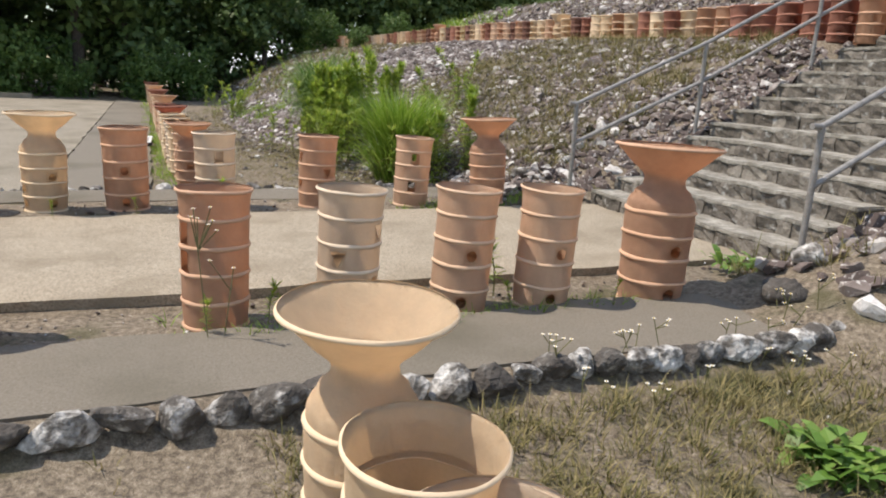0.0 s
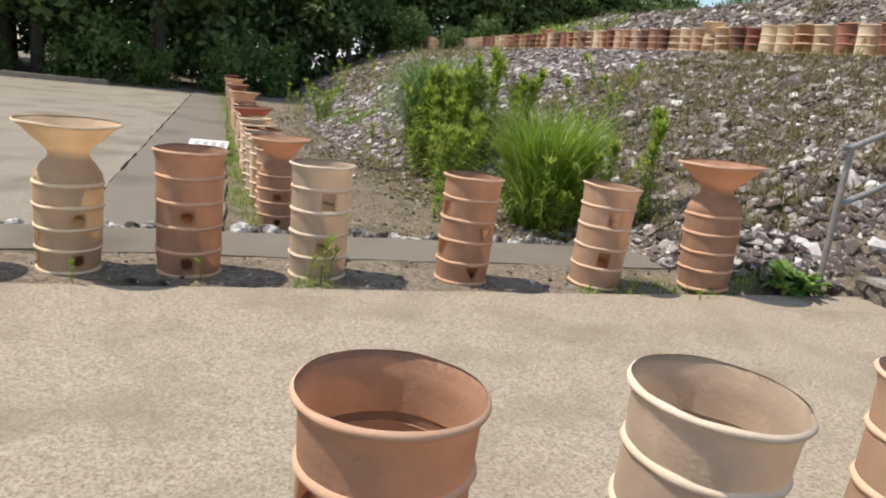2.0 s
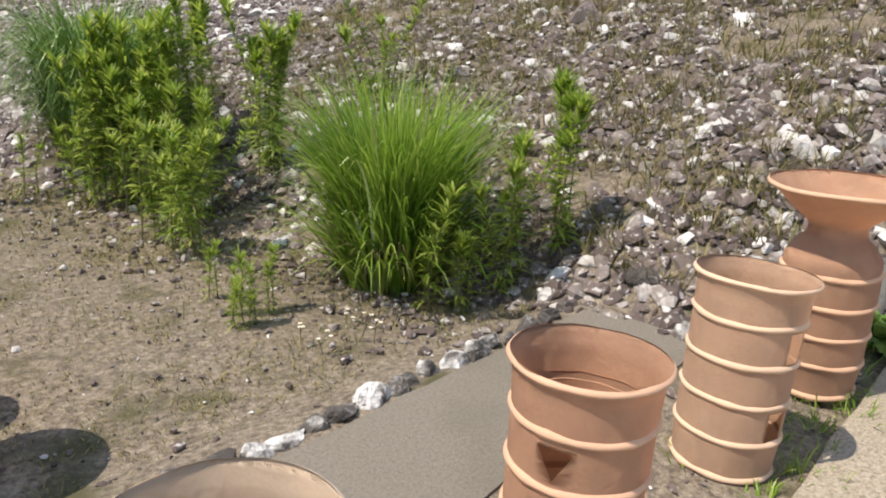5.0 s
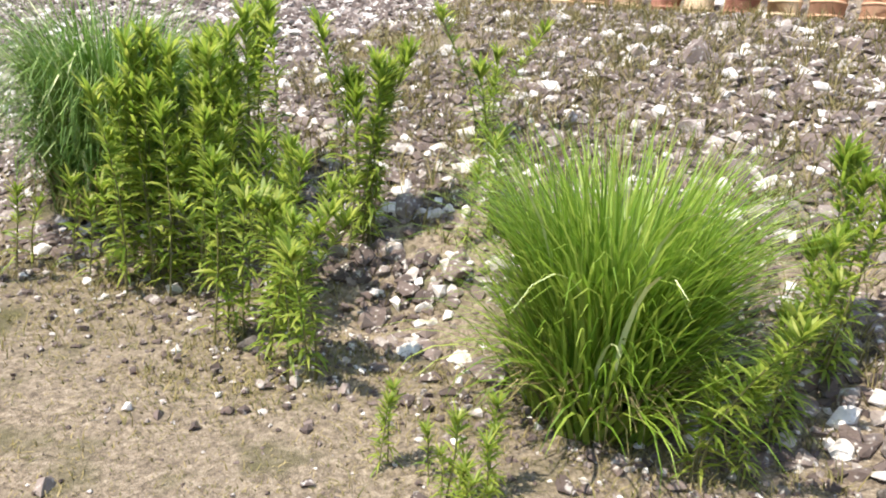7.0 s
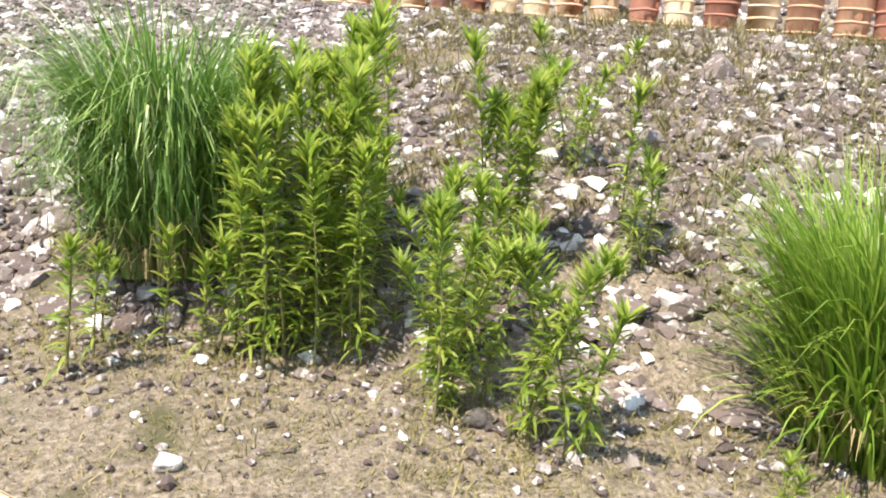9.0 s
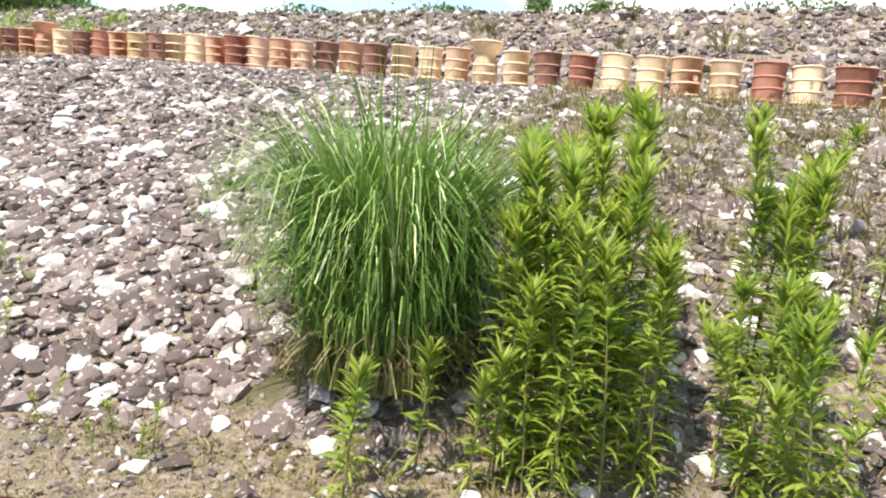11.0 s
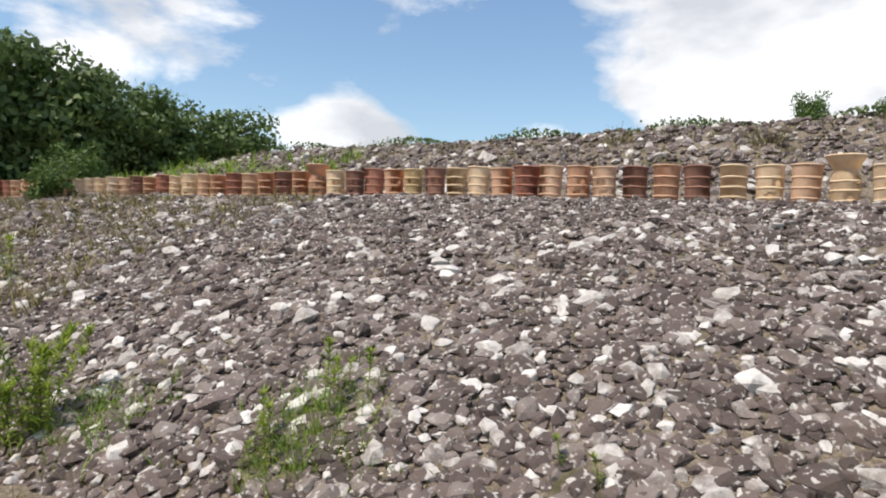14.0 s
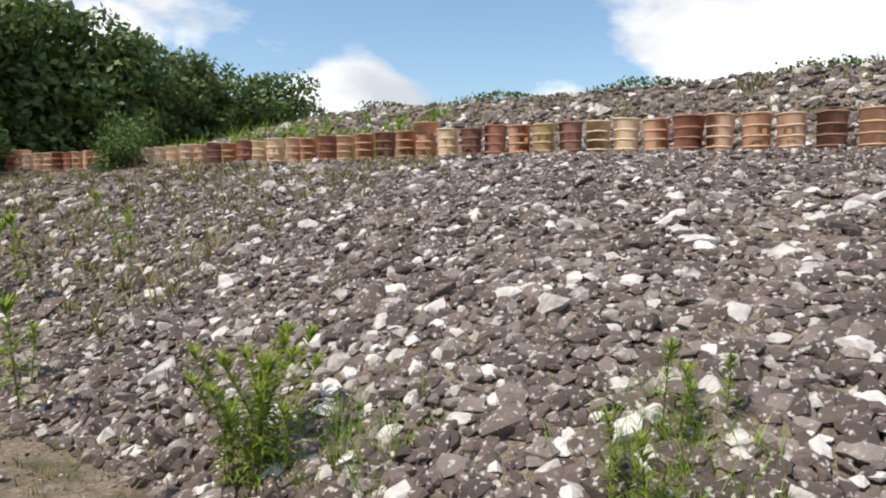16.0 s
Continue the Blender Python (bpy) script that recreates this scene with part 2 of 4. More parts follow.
def height(x, y):
    """The shape of the ground: lane, stone-covered slope, terrace, upper slope and top."""
    x, y = np.asarray(x, float), np.asarray(y, float)
    f, e, ez = foot(y), row_x(y), row_z(y)
    c = np.interp(y, (9, 16), (.08, .48))
    u = np.clip((x - f) / (e - .35 - f), 0, 1)
    low = -.10 * smooth01(9.0, 9.4, y) - .10 * smooth01(3.32, 3.2, y) - .34 * np.clip((3.2 - y) / 2.2, 0, 1) - .045 * smooth01(4.92, 4.8, y) * smooth01(4.2, 4.32, y) + .025 * smooth01(7.3, 7.45, y) * smooth01(8.4, 8.25, y)
    z = low + (ez - low) * (u + c * u * (1 - u)) * (1 - smooth01(52, 66, y)) * (1 - smooth01(-8, -22, y))
    t = (TOPZ - ez) * smooth01(47, 30, y)
    z = z + t * np.clip((x - e - 1.0) / 3.9, 0, 1)
    # the slope dips to the edges of the steps
    beside = np.maximum(0, x - 5.2) * .517 + .10 + .5 * np.maximum(0, np.abs(y - 6.0) - 1.64)
    return np.where((x > 4.4) & (x < 9.15), np.minimum(z, np.maximum(beside, .05)), z)


def stair_ground(x, y, z):
    steps = (y > 4.55) & (y < 7.47) & (x > 5.05)
    landing = (y > 4.35) & (y < 7.7) & (x > 3.5) & (x <= 5.05)
    z = np.where(landing, np.minimum(z, .0), z)
    return np.where(steps, np.minimum(z, np.maximum(-.08, (x - 5.12) * .515 - .2)), z)


gx = np.concatenate([np.linspace(-70, -9, 12), np.arange(-8, 17, .2), np.linspace(17.5, 70, 12)])
gy = np.concatenate([np.linspace(-40, -3, 10), np.arange(-2, 30, .2), np.arange(30.5, 60, .6), np.linspace(62, 140, 10)])
GX, GY = np.meshgrid(gx, gy)
GZ = stair_ground(GX, GY, height(GX, GY))
rng = np.random.default_rng(5)
rough_near = np.array([[noise.fractal(Vector((a * 1.3, b * 1.3, 0)), 1, 2, 4) for a in gx] for b in gy])
GZ = GZ + rough_near * np.where(GX < foot(GY), .012, .035)
nx, ny = len(gx), len(gy)
idx = np.arange(nx * ny).reshape(ny, nx)
quads = np.stack([idx[:-1, :-1], idx[:-1, 1:], idx[1:, 1:], idx[1:, :-1]], -1).reshape(-1, 4)
ground = tagged(arrays("ground", np.stack([GX, GY, GZ], -1).reshape(-1, 3), quads, M_SOIL, smooth=True),
                "dry brown earth with moss and gravel", "ground", kind="structure")


def paving(name, x0, x1, y0, y1, z, mat, label, edge=.03, slant=0.0, step=.12, thick=.05, rise=0.0):
    """A cast slab with ragged long edges; slant shifts its far end sideways."""
    n = max(2, int((y1 - y0 if slant or (y1 - y0) > (x1 - x0) else x1 - x0) / step))
    along_y = slant != 0 or (y1 - y0) > (x1 - x0)
    vs = []
    for k in range(n + 1):
        t = k / n
        w0 = noise.noise((k * .23, y0, 1.7)) * edge + noise.noise((k * .9, x0, 4.1)) * edge * .5
        w1 = noise.noise((k * .23, y1, 7.7)) * edge + noise.noise((k * .9, x1, 9.1)) * edge * .5
        if along_y:
            y = y0 + (y1 - y0) * t
            row = [(x0 + w0 + slant * (y - y0), y), (x1 + w1 + slant * (y - y0), y)]
        else:
            x = x0 + (x1 - x0) * t
            row = [(x, y0 + w0), (x, y1 + w1)]
        u = rise * float(smooth01(2.6, 5.2, row[0][0]))
        vs += [(*row[0], z + u - thick), (*row[0], z + u), (*row[1], z + u), (*row[1], z + u - thick)]
    fs = []
    for k in range(n):
        a, b = 4 * k, 4 * k + 4
        fs += [(a, a + 1, b + 1, b), (a + 1, a + 2, b + 2, b + 1), (a + 2, a + 3, b + 3, b + 2)]
    return tagged(arrays(name, vs, fs, mat), label, "pavement", kind="structure")


paving("pavement_walkway", -34, 5.24, 4.90, 7.46, .035, M_CONCRETE, "tan worn concrete walkway between two rows of pots", thick=.2, rise=.02)
paving("pavement_kerbside", -34, 4.0, 8.22, 8.92, .03, M_CONCRETE_DARK, "grey worn concrete strip beside the kerb stones", .05)
paving("pavement_front", -34, 4.6, 3.42, 4.26, .012, M_CONCRETE_DARK, "grey gravelly concrete strip beside the kerb stones", .06)
paving("pavement_path", -.90, .28, 9.25, 31, -.056, M_CONCRETE_DARK, "dark grey concrete path beside the long pot row", .03, slant=-.03)
paving("pavement_plaza", -40, -.92, 9.25, 30, -.05, M_CONCRETE_GREY, "broad grey-tan concrete forecourt", .03, slant=-.03)


# ---------------------------------------------------------------- clay pots
def curve_through(points, z):
    for (z0, r0), (z1, r1) in zip(points, points[1:]):
        if z <= z1:
            t = (z - z0) / (z1 - z0)
            t = t * t * (3 - 2 * t)
            return r0 + (r1 - r0) * t
    return points[-1][1]


PLAIN = ((0, .192), (.16, .200), (.4, .202), (.62, .204), (.74, .210), (.80, .224))
SHORT = ((0, .160), (.25, .164), (.38, .168), (.46, .175), (.50, .184))
WIDE = ((0, .172), (.25, .18), (.38, .19), (.46, .206), (.50, .216))
FLARED = ((0, .185), (.2, .198), (.53, .207), (.63, .200), (.69, .166), (.735, .124), (.765, .117), (.79, .126), (.82, .156), (.85, .190), (.88, .224), (.91, .256), (.94, .286), (.965, .312))
SHORT_FLARED = ((0, .155), (.2, .165), (.33, .168), (.39, .14), (.43, .125), (.50, .17), (.58, .215), (.61, .225))


def outline(kind, k, n):
    """The k-th of n points round a hole's edge, from -1 to 1."""
    a = math.tau * k / n
    if kind == "round":
        return math.cos(a), math.sin(a)
    c, s = math.cos(a), math.sin(a)
    m = max(abs(c), abs(s))
    x, y = c / m, s / m
    if kind == "square":
        return x * .82, y * 1.0
    return x * (y + 1.05) * .5, y * .9


def pot_body(prof, mat_name, holes, seg, rows, seed, wall=.019):
    """Thrown clay wall with cut holes: (kind, angle in degrees, height)."""
    h = prof[-1][0]
    bm = bmesh.new()
    grid = []
    for j in range(rows + 1):
        z = h * j / rows
        ring = []
        for k in range(seg):
            a = math.tau * k / seg
            r = curve_through(prof, z)
            r *= 1 + .012 * noise.noise((math.cos(a) * 1.3 + seed, math.sin(a) * 1.3, z * 2.2)) + .004 * noise.noise((math.cos(a) * 6, math.sin(a) * 6 + seed, z * 16))
            zz = z + .008 * (z / h) * noise.noise((math.cos(a) + seed * 3, math.sin(a), 5.5))
            ring.append(bm.verts.new((r * math.cos(a), r * math.sin(a), zz)))
        grid.append(ring)
    cut = set()
    da, dz = math.tau / seg, h / rows
    for kind, deg, hz in holes:
        kc, jc = round(radians(deg) / da), round(hz / dz)
        rad = .036 if kind == "round" else .051
        order = [(i, -2) for i in range(-2, 2)] + [(2, i) for i in range(-2, 2)] + [(-i, 2) for i in range(-2, 2)] + [(-2, -i) for i in range(-2, 2)]
        for q, (i, j) in enumerate(order):
            ang = math.atan2(j, i) / math.tau * 16
            ox, oz = outline(kind, ang, 16)
            jj = min(max(jc + j, 0), rows)
            v = grid[jj][(kc + i) % seg]
            rr = math.hypot(v.co.x, v.co.y)
            a = kc * da + ox * rad / rr
            v.co = Vector((rr * math.cos(a), rr * math.sin(a), jc * dz + oz * rad * (1.2 if kind == "square" else 1)))
        for i in range(-2, 2):
            for j in range(-2, 2):
                cut.add(((kc + i) % seg, jc + j))
    for j in range(rows):
        for k in range(seg):
            if (k, j) not in cut:
                bm.faces.new((grid[j][k], grid[j][(k + 1) % seg], grid[j + 1][(k + 1) % seg], grid[j + 1][k]))
    for v in [v for v in bm.verts if not v.link_faces]:
        bm.verts.remove(v)
    bmesh.ops.solidify(bm, geom=bm.faces[:], thickness=wall)
    for f in bm.faces:
        f.smooth = True
    return bm


def pot_band(prof, z, seg, seed, size=.011):
    """A raised clay cordon round the wall."""
    bm = bmesh.new()
    rings = []
    for k in range(seg):
        a = math.tau * k / seg
        r = curve_through(prof, z) * (1 + .012 * noise.noise((math.cos(a) * 1.3 + seed, math.sin(a) * 1.3, z * 2.2))) - .002
        w = size * (1 + .3 * noise.noise((math.cos(a) * 3 + seed, math.sin(a) * 3, z * 9)))
        zz = z + .006 * noise.noise((math.cos(a) * 1.5, math.sin(a) * 1.5 + seed, z * 7))
        rings.append([bm.verts.new(((r + u * w) * math.cos(a), (r + u * w) * math.sin(a), zz + t * w)) for u, t in ((0, -1.15), (.75, -.8), (1.15, 0), (.75, .75), (0, 1.3))])
    for k in range(seg):
        p, q = rings[k], rings[(k + 1) % seg]
        for i in range(4):
            f = bm.faces.new((p[i], q[i], q[i + 1], p[i + 1]))
            f.smooth = True
    return bm


MADE = {}
TONES = {"cream": "cream", "beige": "grey-beige", "peach": "peach", "orange": "terracotta", "red": "dark red", "brown": "dark brown", "yellow": "ochre"}


def pot(kind, tone, x, y, z, turn=0.0, tilt=(0, 0), s=1.0, holes=(), fine=False, group="", where="in a row on soil", tall=1.0):
    """A cylindrical or flared pot with a wall part and a part for each cordon."""
    key = (kind, tone, tuple(holes), fine)
    m = pose(x, y, z, tilt[0], tilt[1], turn) @ Matrix.Diagonal((s, s, s * tall, 1))
    if key not in MADE:
        prof = {"plain": PLAIN, "short": SHORT, "wide": WIDE, "flared": FLARED, "short_flared": SHORT_FLARED}[kind]
        levels = {"plain": (.165, .325, .482, .64), "short": (.10, .225, .35), "wide": (.10, .225, .35), "flared": (.16, .30, .44, .58), "short_flared": (.08, .20, .31)}[kind]
        seed = len(MADE) * 1.7
        seg, rows = (64, 40) if fine else (32, 24 if kind == "flared" else 18)
        root = empty("flared_pot" if "flared" in kind else "cylindrical_pot")
        part("wall", pot_body(prof, tone, holes, seg, rows, seed), CLAY[tone], root)
        for lv in levels:
            part("cordon", pot_band(prof, lv, 56 if fine else 28, seed), CLAY[tone], root)
        part("rim", pot_band(prof, prof[-1][0] - .006, 56 if fine else 28, seed, .0085), CLAY[tone], root)
        if kind in ("plain", "flared"):
            part("foot_ring", pot_band(prof, .012, 56 if fine else 28, seed, .012), CLAY[tone], root)
        cut = "with " + {"round": "round", "square": "square", "wedge": "triangular"}[holes[0][0]] + " holes" if holes else "with raised bands"
        tagged(root, "%s clay %s %s, %s" % (TONES[tone], "flared pot" if "flared" in kind else "cylinder", cut, where), "pot", group)
        root.matrix_basis = m
        MADE[key] = root
        return root
    ob = copy_thing(MADE[key], Matrix())
    ob.matrix_basis = m
    if group:
        ob["group"] = group
    ob["label"] = MADE[key]["label"].split(", ")[0] + ", " + where
    return ob


def holes(kind, deg, levels, deg2=180):
    return tuple((kind, deg + d, lv) for lv in levels for d in (0, deg2))


NEAR_C, NEAR_B = "pots beside the walkway steps", "pots in front of the walkway"
# nearer row along the walkway
pot("plain", "orange", .76, 4.52, -.05, 8, (-1, 1), .94, holes("square", 195, (.41, .24)) [:2] + holes("square", 195, (.56,))[:1], True, NEAR_B, tall=1.08)
pot("plain", "beige", 1.53, 4.50, -.05, 0, (1, 2), .94, (("wedge", 235, .40), ("wedge", 320, .56), ("wedge", 235, .08 + .02), ("wedge", 318, .24)), True, NEAR_B, tall=1.08)
pot("plain", "peach", 2.27, 4.46, -.05, 0, (0, 3), .94, (("round", 262, .40), ("round", 255, .10), ("round", 345, .56)), True, NEAR_B, tall=1.08)
pot("plain", "peach", 2.86, 4.42, -.05, 9, (1, 2), .94, (("round", 262, .40), ("round", 255, .10), ("round", 345, .56)), True, NEAR_B, tall=1.08)
pot("flared", "orange", 3.72, 4.37, -.07, 20, (0, 2), 1.16, (("round", 245, .37), ("round", 245, .10)), True, NEAR_B)
pot("plain", "peach", -.60, 4.52, -.08, 30, (0, 0), 1.0, (), False, NEAR_B)
pot("flared", "cream", -1.35, 4.5, -.08, 50, (0, 0), 1.0, (("round", 245, .37),), False, NEAR_B)
pot("plain", "orange", -2.2, 4.5, -.08, 70, (0, 0), 1.0, (), False, NEAR_B)
# farther row along the walkway
pot("flared", "cream", -.60, 7.85, .015, 0, (0, 1), .95, (("round", 300, .37), ("round", 215, .23), ("round", 300, .10), ("round", 215, .09)), True, NEAR_C)
pot("plain", "orange", .11, 7.85, .015, 0, (0, 0), 1.0, (("round", 270, .40), ("round", 268, .10)), True, NEAR_C)
pot("plain", "beige", .94, 7.85, .015, 4, (0, 0), .96, (("square", 275, .56), ("square", 272, .24), ("square", 98, .56)), True, NEAR_C)
pot("plain", "orange", 1.96, 7.80, .018, 12, (0, 2), .945, (("wedge", 282, .40), ("wedge", 262, .10), ("wedge", 180, .56), ("wedge", 180, .26)), True, NEAR_C)
pot("plain", "peach", 3.0, 7.75, .02, 0, (0, 3), .95, (("square", 258, .56), ("square", 252, .24), ("square", 75, .56), ("square", 75, .24)), True, NEAR_C)
pot("flared", "orange", 3.92, 7.69, .04, 150, (0, 2), 1.0, (("round", 205, .37), ("round", 205, .23)), True, NEAR_C)
pot("plain", "peach", -1.4, 7.85, -.02, 30, (0, 0), 1.0, (), False, NEAR_C)
pot("plain", "beige", -2.2, 7.85, -.02, 80, (0, 0), 1.0, (), False, NEAR_C)
# the start of the long row on the near side
NEAR_A = "pots on the near verge"
pot("flared", "cream", 1.10, 2.43, -.21, 0, (1, 1), .91, (), True, NEAR_A, "on dry grass", 1.07)
pot("plain", "cream", 1.135, 2.00, -.30, 0, (2, 2), 1.0, (), True, NEAR_A, "on dry grass")
pot("plain", "beige", 1.22, 1.64, -.35, 0, (0, 0), 1.0, (), True, NEAR_A, "on dry grass")


# the long lower row
def lower_x(y):
    return .76 - .045 * (y - 9.8) - .05 * min(1, max(0, y - 10.4))


LONG = "long lower row of pots"
seq = ["cream", "peach", "cream", "beige", "peach", "cream", "red", "cream", "peach", "beige"]
rr = random.Random(4)
pot("flared", "orange", lower_x(9.8) - .02, 9.84, -.13, 20, (0, 0), .88, (("round", 250, .37), ("round", 250, .10)), True, LONG, "in a long row")
for k in range(1, 62):
    y = 9.86 + k * .50
    tone = seq[k % 10] if rr.random() < .7 else rr.choice(list(CLAY))
    flare = k % 8 == 0
    pot("flared" if flare else "plain", ("red" if k % 16 == 8 else "peach") if flare else tone, lower_x(y), y, -.185, rr.choice((0, 40, 90, 150, 200)), (rr.uniform(-1.5, 1.5), rr.uniform(-1.5, 1.5)),
        rr.uniform(.95, 1.02) * (.93 if flare else .97), (("round", 180, .40),) if k % 3 == 0 and not flare else (), False, LONG, "in a long row")

# the upper row on the terrace
UPPER = "upper row of pots on the mound"
ORDER = ("cream WIDEred cream red cream peach cream cream red brown cream FLAREcream peach cream cream brown orange brown peach orange peach WIDEred "
         "orange cream cream brown yellow orange red brown cream FLAREorange orange brown orange peach red orange peach cream cream red orange brown").split()
FIRST = 9
for k in range(92):
    y = 16.09 + .457 * (k - FIRST - 11)
    word = ORDER[k - FIRST] if 0 <= k - FIRST < len(ORDER) else rr.choice(("cream", "orange", "red", "peach", "WIDEred")) if k < FIRST else rr.choice(("cream", "peach", "orange", "red", "brown", "peach", "cream", "WIDEred", "orange", "beige", "FLAREpeach"))
    kind = "wide" if word.startswith("WIDE") else "short_flared" if word.startswith("FLARE") else "short"
    tone = word.replace("WIDE", "").replace("FLARE", "")
    hk = rr.random()
    cuts = (("round", 195 if k % 2 else 240, .29), ("round", 200, .05 + .05)) if kind == "short_flared" or hk < .3 else (("square", 215, .28),) if hk < .45 else ()
    cx = float(row_x(y))
    pot(kind, tone, cx + rr.uniform(-.02, .02), y + rr.uniform(-.02, .02), float(height(cx, y)) - .02, rr.choice((0, 12, -14, 25)), (rr.uniform(-2, 2), rr.uniform(-2, 2)),
        rr.uniform(1.02, 1.10), cuts, False, UPPER, "on the terrace", 1.05)


# ---------------------------------------------------------------- stones
def mesh_arrays(bm):
    bmesh.ops.triangulate(bm, faces=bm.faces[:])
    bm.verts.index_update()
    bm.verts.ensure_lookup_table()
    vs = np.array([v.co for v in bm.verts])
    fs = np.array([[v.index for v in f.verts] for f in bm.faces])
    bm.free()
    return vs, fs


def stone_shapes(n, points, seed, flat=.5):
    """n broken, angular stones about one unit across: hulls of a few points."""
    out = []
    r = np.random.default_rng(seed)
    for k in range(n):
        bm = bmesh.new()
        for _ in range(points):
            p = r.normal(0, 1, 3)
            p *= r.uniform(.42, .57) / np.linalg.norm(p)
            bm.verts.new((p[0] * r.uniform(.8, 1), p[1] * r.uniform(.7, .95), p[2] * flat))
        res = bmesh.ops.convex_hull(bm, input=bm.verts[:])
        bmesh.ops.delete(bm, geom=[g for g in res["geom_interior"] if isinstance(g, bmesh.types.BMVert)], context="VERTS")
        out.append(mesh_arrays(bm))
    return out


def worn_shapes(n, seed, flat=.8):
    """n weathered boulders with blunt, uneven faces."""
    out = []
    for k in range(n):
        r = np.random.default_rng(seed * 50 + k)
        planes = [(Vector(r.normal(0, 1, 3)).normalized(), r.uniform(.26, .42)) for _ in range(11)]
        bm = bmesh.new()
        bmesh.ops.create_icosphere(bm, subdivisions=3, radius=.5)
        for v in bm.verts:
            p = v.co.normalized()
            d = .54
            for q, h in planes:
                c = p.dot(q)
                if c > .05:
                    d = min(d, h / c)
            d *= 1 + .10 * noise.noise(p * 2.4 + Vector((k * 3.1 + seed, 0, 0))) + .09 * noise.noise(p * 7 + Vector((0, k, seed)))
            v.co = Vector((p.x * d, p.y * d, p.z * d * flat))
        bmesh.ops.smooth_vert(bm, verts=bm.verts[:], factor=.12, use_axis_x=True, use_axis_y=True, use_axis_z=True)
        out.append(mesh_arrays(bm))
    return out


def turn_matrix(n, rot):
    """Rows that lay stones flat against a slope with normal n, turned by rot about it."""
    up = n / np.linalg.norm(n)
    a = np.cross(up, (0.0, 1.0, 0.0))
    a /= np.linalg.norm(a)
    b = np.cross(up, a)
    return np.stack([a * math.cos(rot) + b * math.sin(rot), -a * math.sin(rot) + b * math.cos(rot), up])


def scatter(x_of, y0, y1, spacing, seed, keep=None):
    """Jittered places on a stretch: x_of(y) gives the near and far x."""
    r = np.random.default_rng(seed)
    out = []
    y = y0
    while y < y1:
        a, b = x_of(y)
        n = max(1, int((b - a) / spacing))
        for i in range(n):
            px, py = a + (b - a) * (i + .5) / n + r.normal(0, spacing * .22), y + r.normal(0, spacing * .22)
            if keep is None or keep(px, py):
                out.append((px, py))
        y += spacing * .92
    return out


def slope_normal(x, y):
    e = .1
    return np.array([-(height(x + e, y) - height(x - e, y)) / (2 * e), -(height(x, y + e) - height(x, y - e)) / (2 * e), 1.0])


def stone_field(name, places, shapes, size, seed, label, sink=.1, spread=.31):
    r = np.random.default_rng(seed)
    V, F, n = [], [], 0
    for px, py in places:
        vs, fs = shapes[r.integers(len(shapes))]
        s = size * math.exp(r.normal(0, spread)) * (1.3 if r.random() < .05 else 1)
        m = turn_matrix(slope_normal(px, py) + r.normal(0, .17, 3), r.uniform(0, 6.28))
        q = (vs * (s * r.uniform(.85, 1.25), s * r.uniform(.8, 1.1), s * r.uniform(.65, 1.1))) @ m
        V.append(q + (px, py, float(height(px, py)) + s * sink))
        F.append(fs + n)
        n += len(vs)
    return tagged(arrays(name, np.concatenate(V), np.concatenate(F), M_STONE), label, "stones", kind="stuff")


def stair_free(x, y):
    return not (4.3 < y < 7.68 and x < 9.4)


def bare(x, y):
    """Fewer stones where weeds and silt have covered the slope."""
    g = noise.noise((x * .45, y * .45, 3.0))
    near_foot = x - foot(y)
    if near_foot < .9 and 10.6 < y < 15:
        return noise.noise((x * 1.7, y * 1.7, 0)) > -.12
    return not (8 < y < 15 and 1.2 < near_foot < 4.2 and g > .22 and noise.noise((x * 3, y * 3, 1)) < .25)


SHAPES = stone_shapes(24, 19, 1, .54)
SHAPES_LOW = stone_shapes(18, 13, 8, .54)
BOULDERS = worn_shapes(9, 4)
mound = tagged(empty("stone_revetment", 4.0, 18.0, 0), "slope paved with dark and white field stones", "stone slope", kind="structure")
near = scatter(lambda y: (foot(y) - .1, float(row_x(y)) - .35), 7.6, 29, .085, 21, lambda x, y: bare(x, y) and stair_free(x, y))
solo = [p for p in near if 15.8 < p[1] < 20.2 and p[0] < foot(p[1]) + 1.1][:300]
solo_set = set(solo)
rest = [p for p in near if p not in solo_set]
close = lambda p: 13.5 < p[1] < 22 and p[0] < foot(p[1]) + 3.4
stone_field("slope_stones", [p for p in rest if close(p)], SHAPES, .136, 30, "dark brown and white angular stones bedded on the slope")
stone_field("slope_stones", [p for p in rest if p[1] < 23 and not close(p)], SHAPES_LOW, .132, 31, "dark brown and white field stones bedded on the slope")
stone_field("slope_stones", [p for p in rest if p[1] >= 23], SHAPES_LOW, .14, 32, "dark field stones bedded on the farther slope")
far = scatter(lambda y: (foot(y) + .2, float(row_x(y)) - .35), 29, 50, .2, 22)
stone_field("slope_stones", far, SHAPES_LOW, .25, 33, "dark field stones on the far end of the slope")
right = scatter(lambda y: (foot(y) + .4, EX - .35), -3, 4.35, .17, 23)
stone_field("slope_stones", right, SHAPES_LOW, .22, 34, "dark and white field stones beside the steps")
upper = scatter(lambda y: (float(row_x(y)) + .5, float(row_x(y)) + 5.0), 2, 44, .185, 24, lambda x, y: noise.noise((x * .5, y * .5, 9)) < .55)
stone_field("slope_stones", upper, SHAPES_LOW, .215, 35, "dark field stones on the upper slope")
rs = np.random.default_rng(77)
SOLO = []
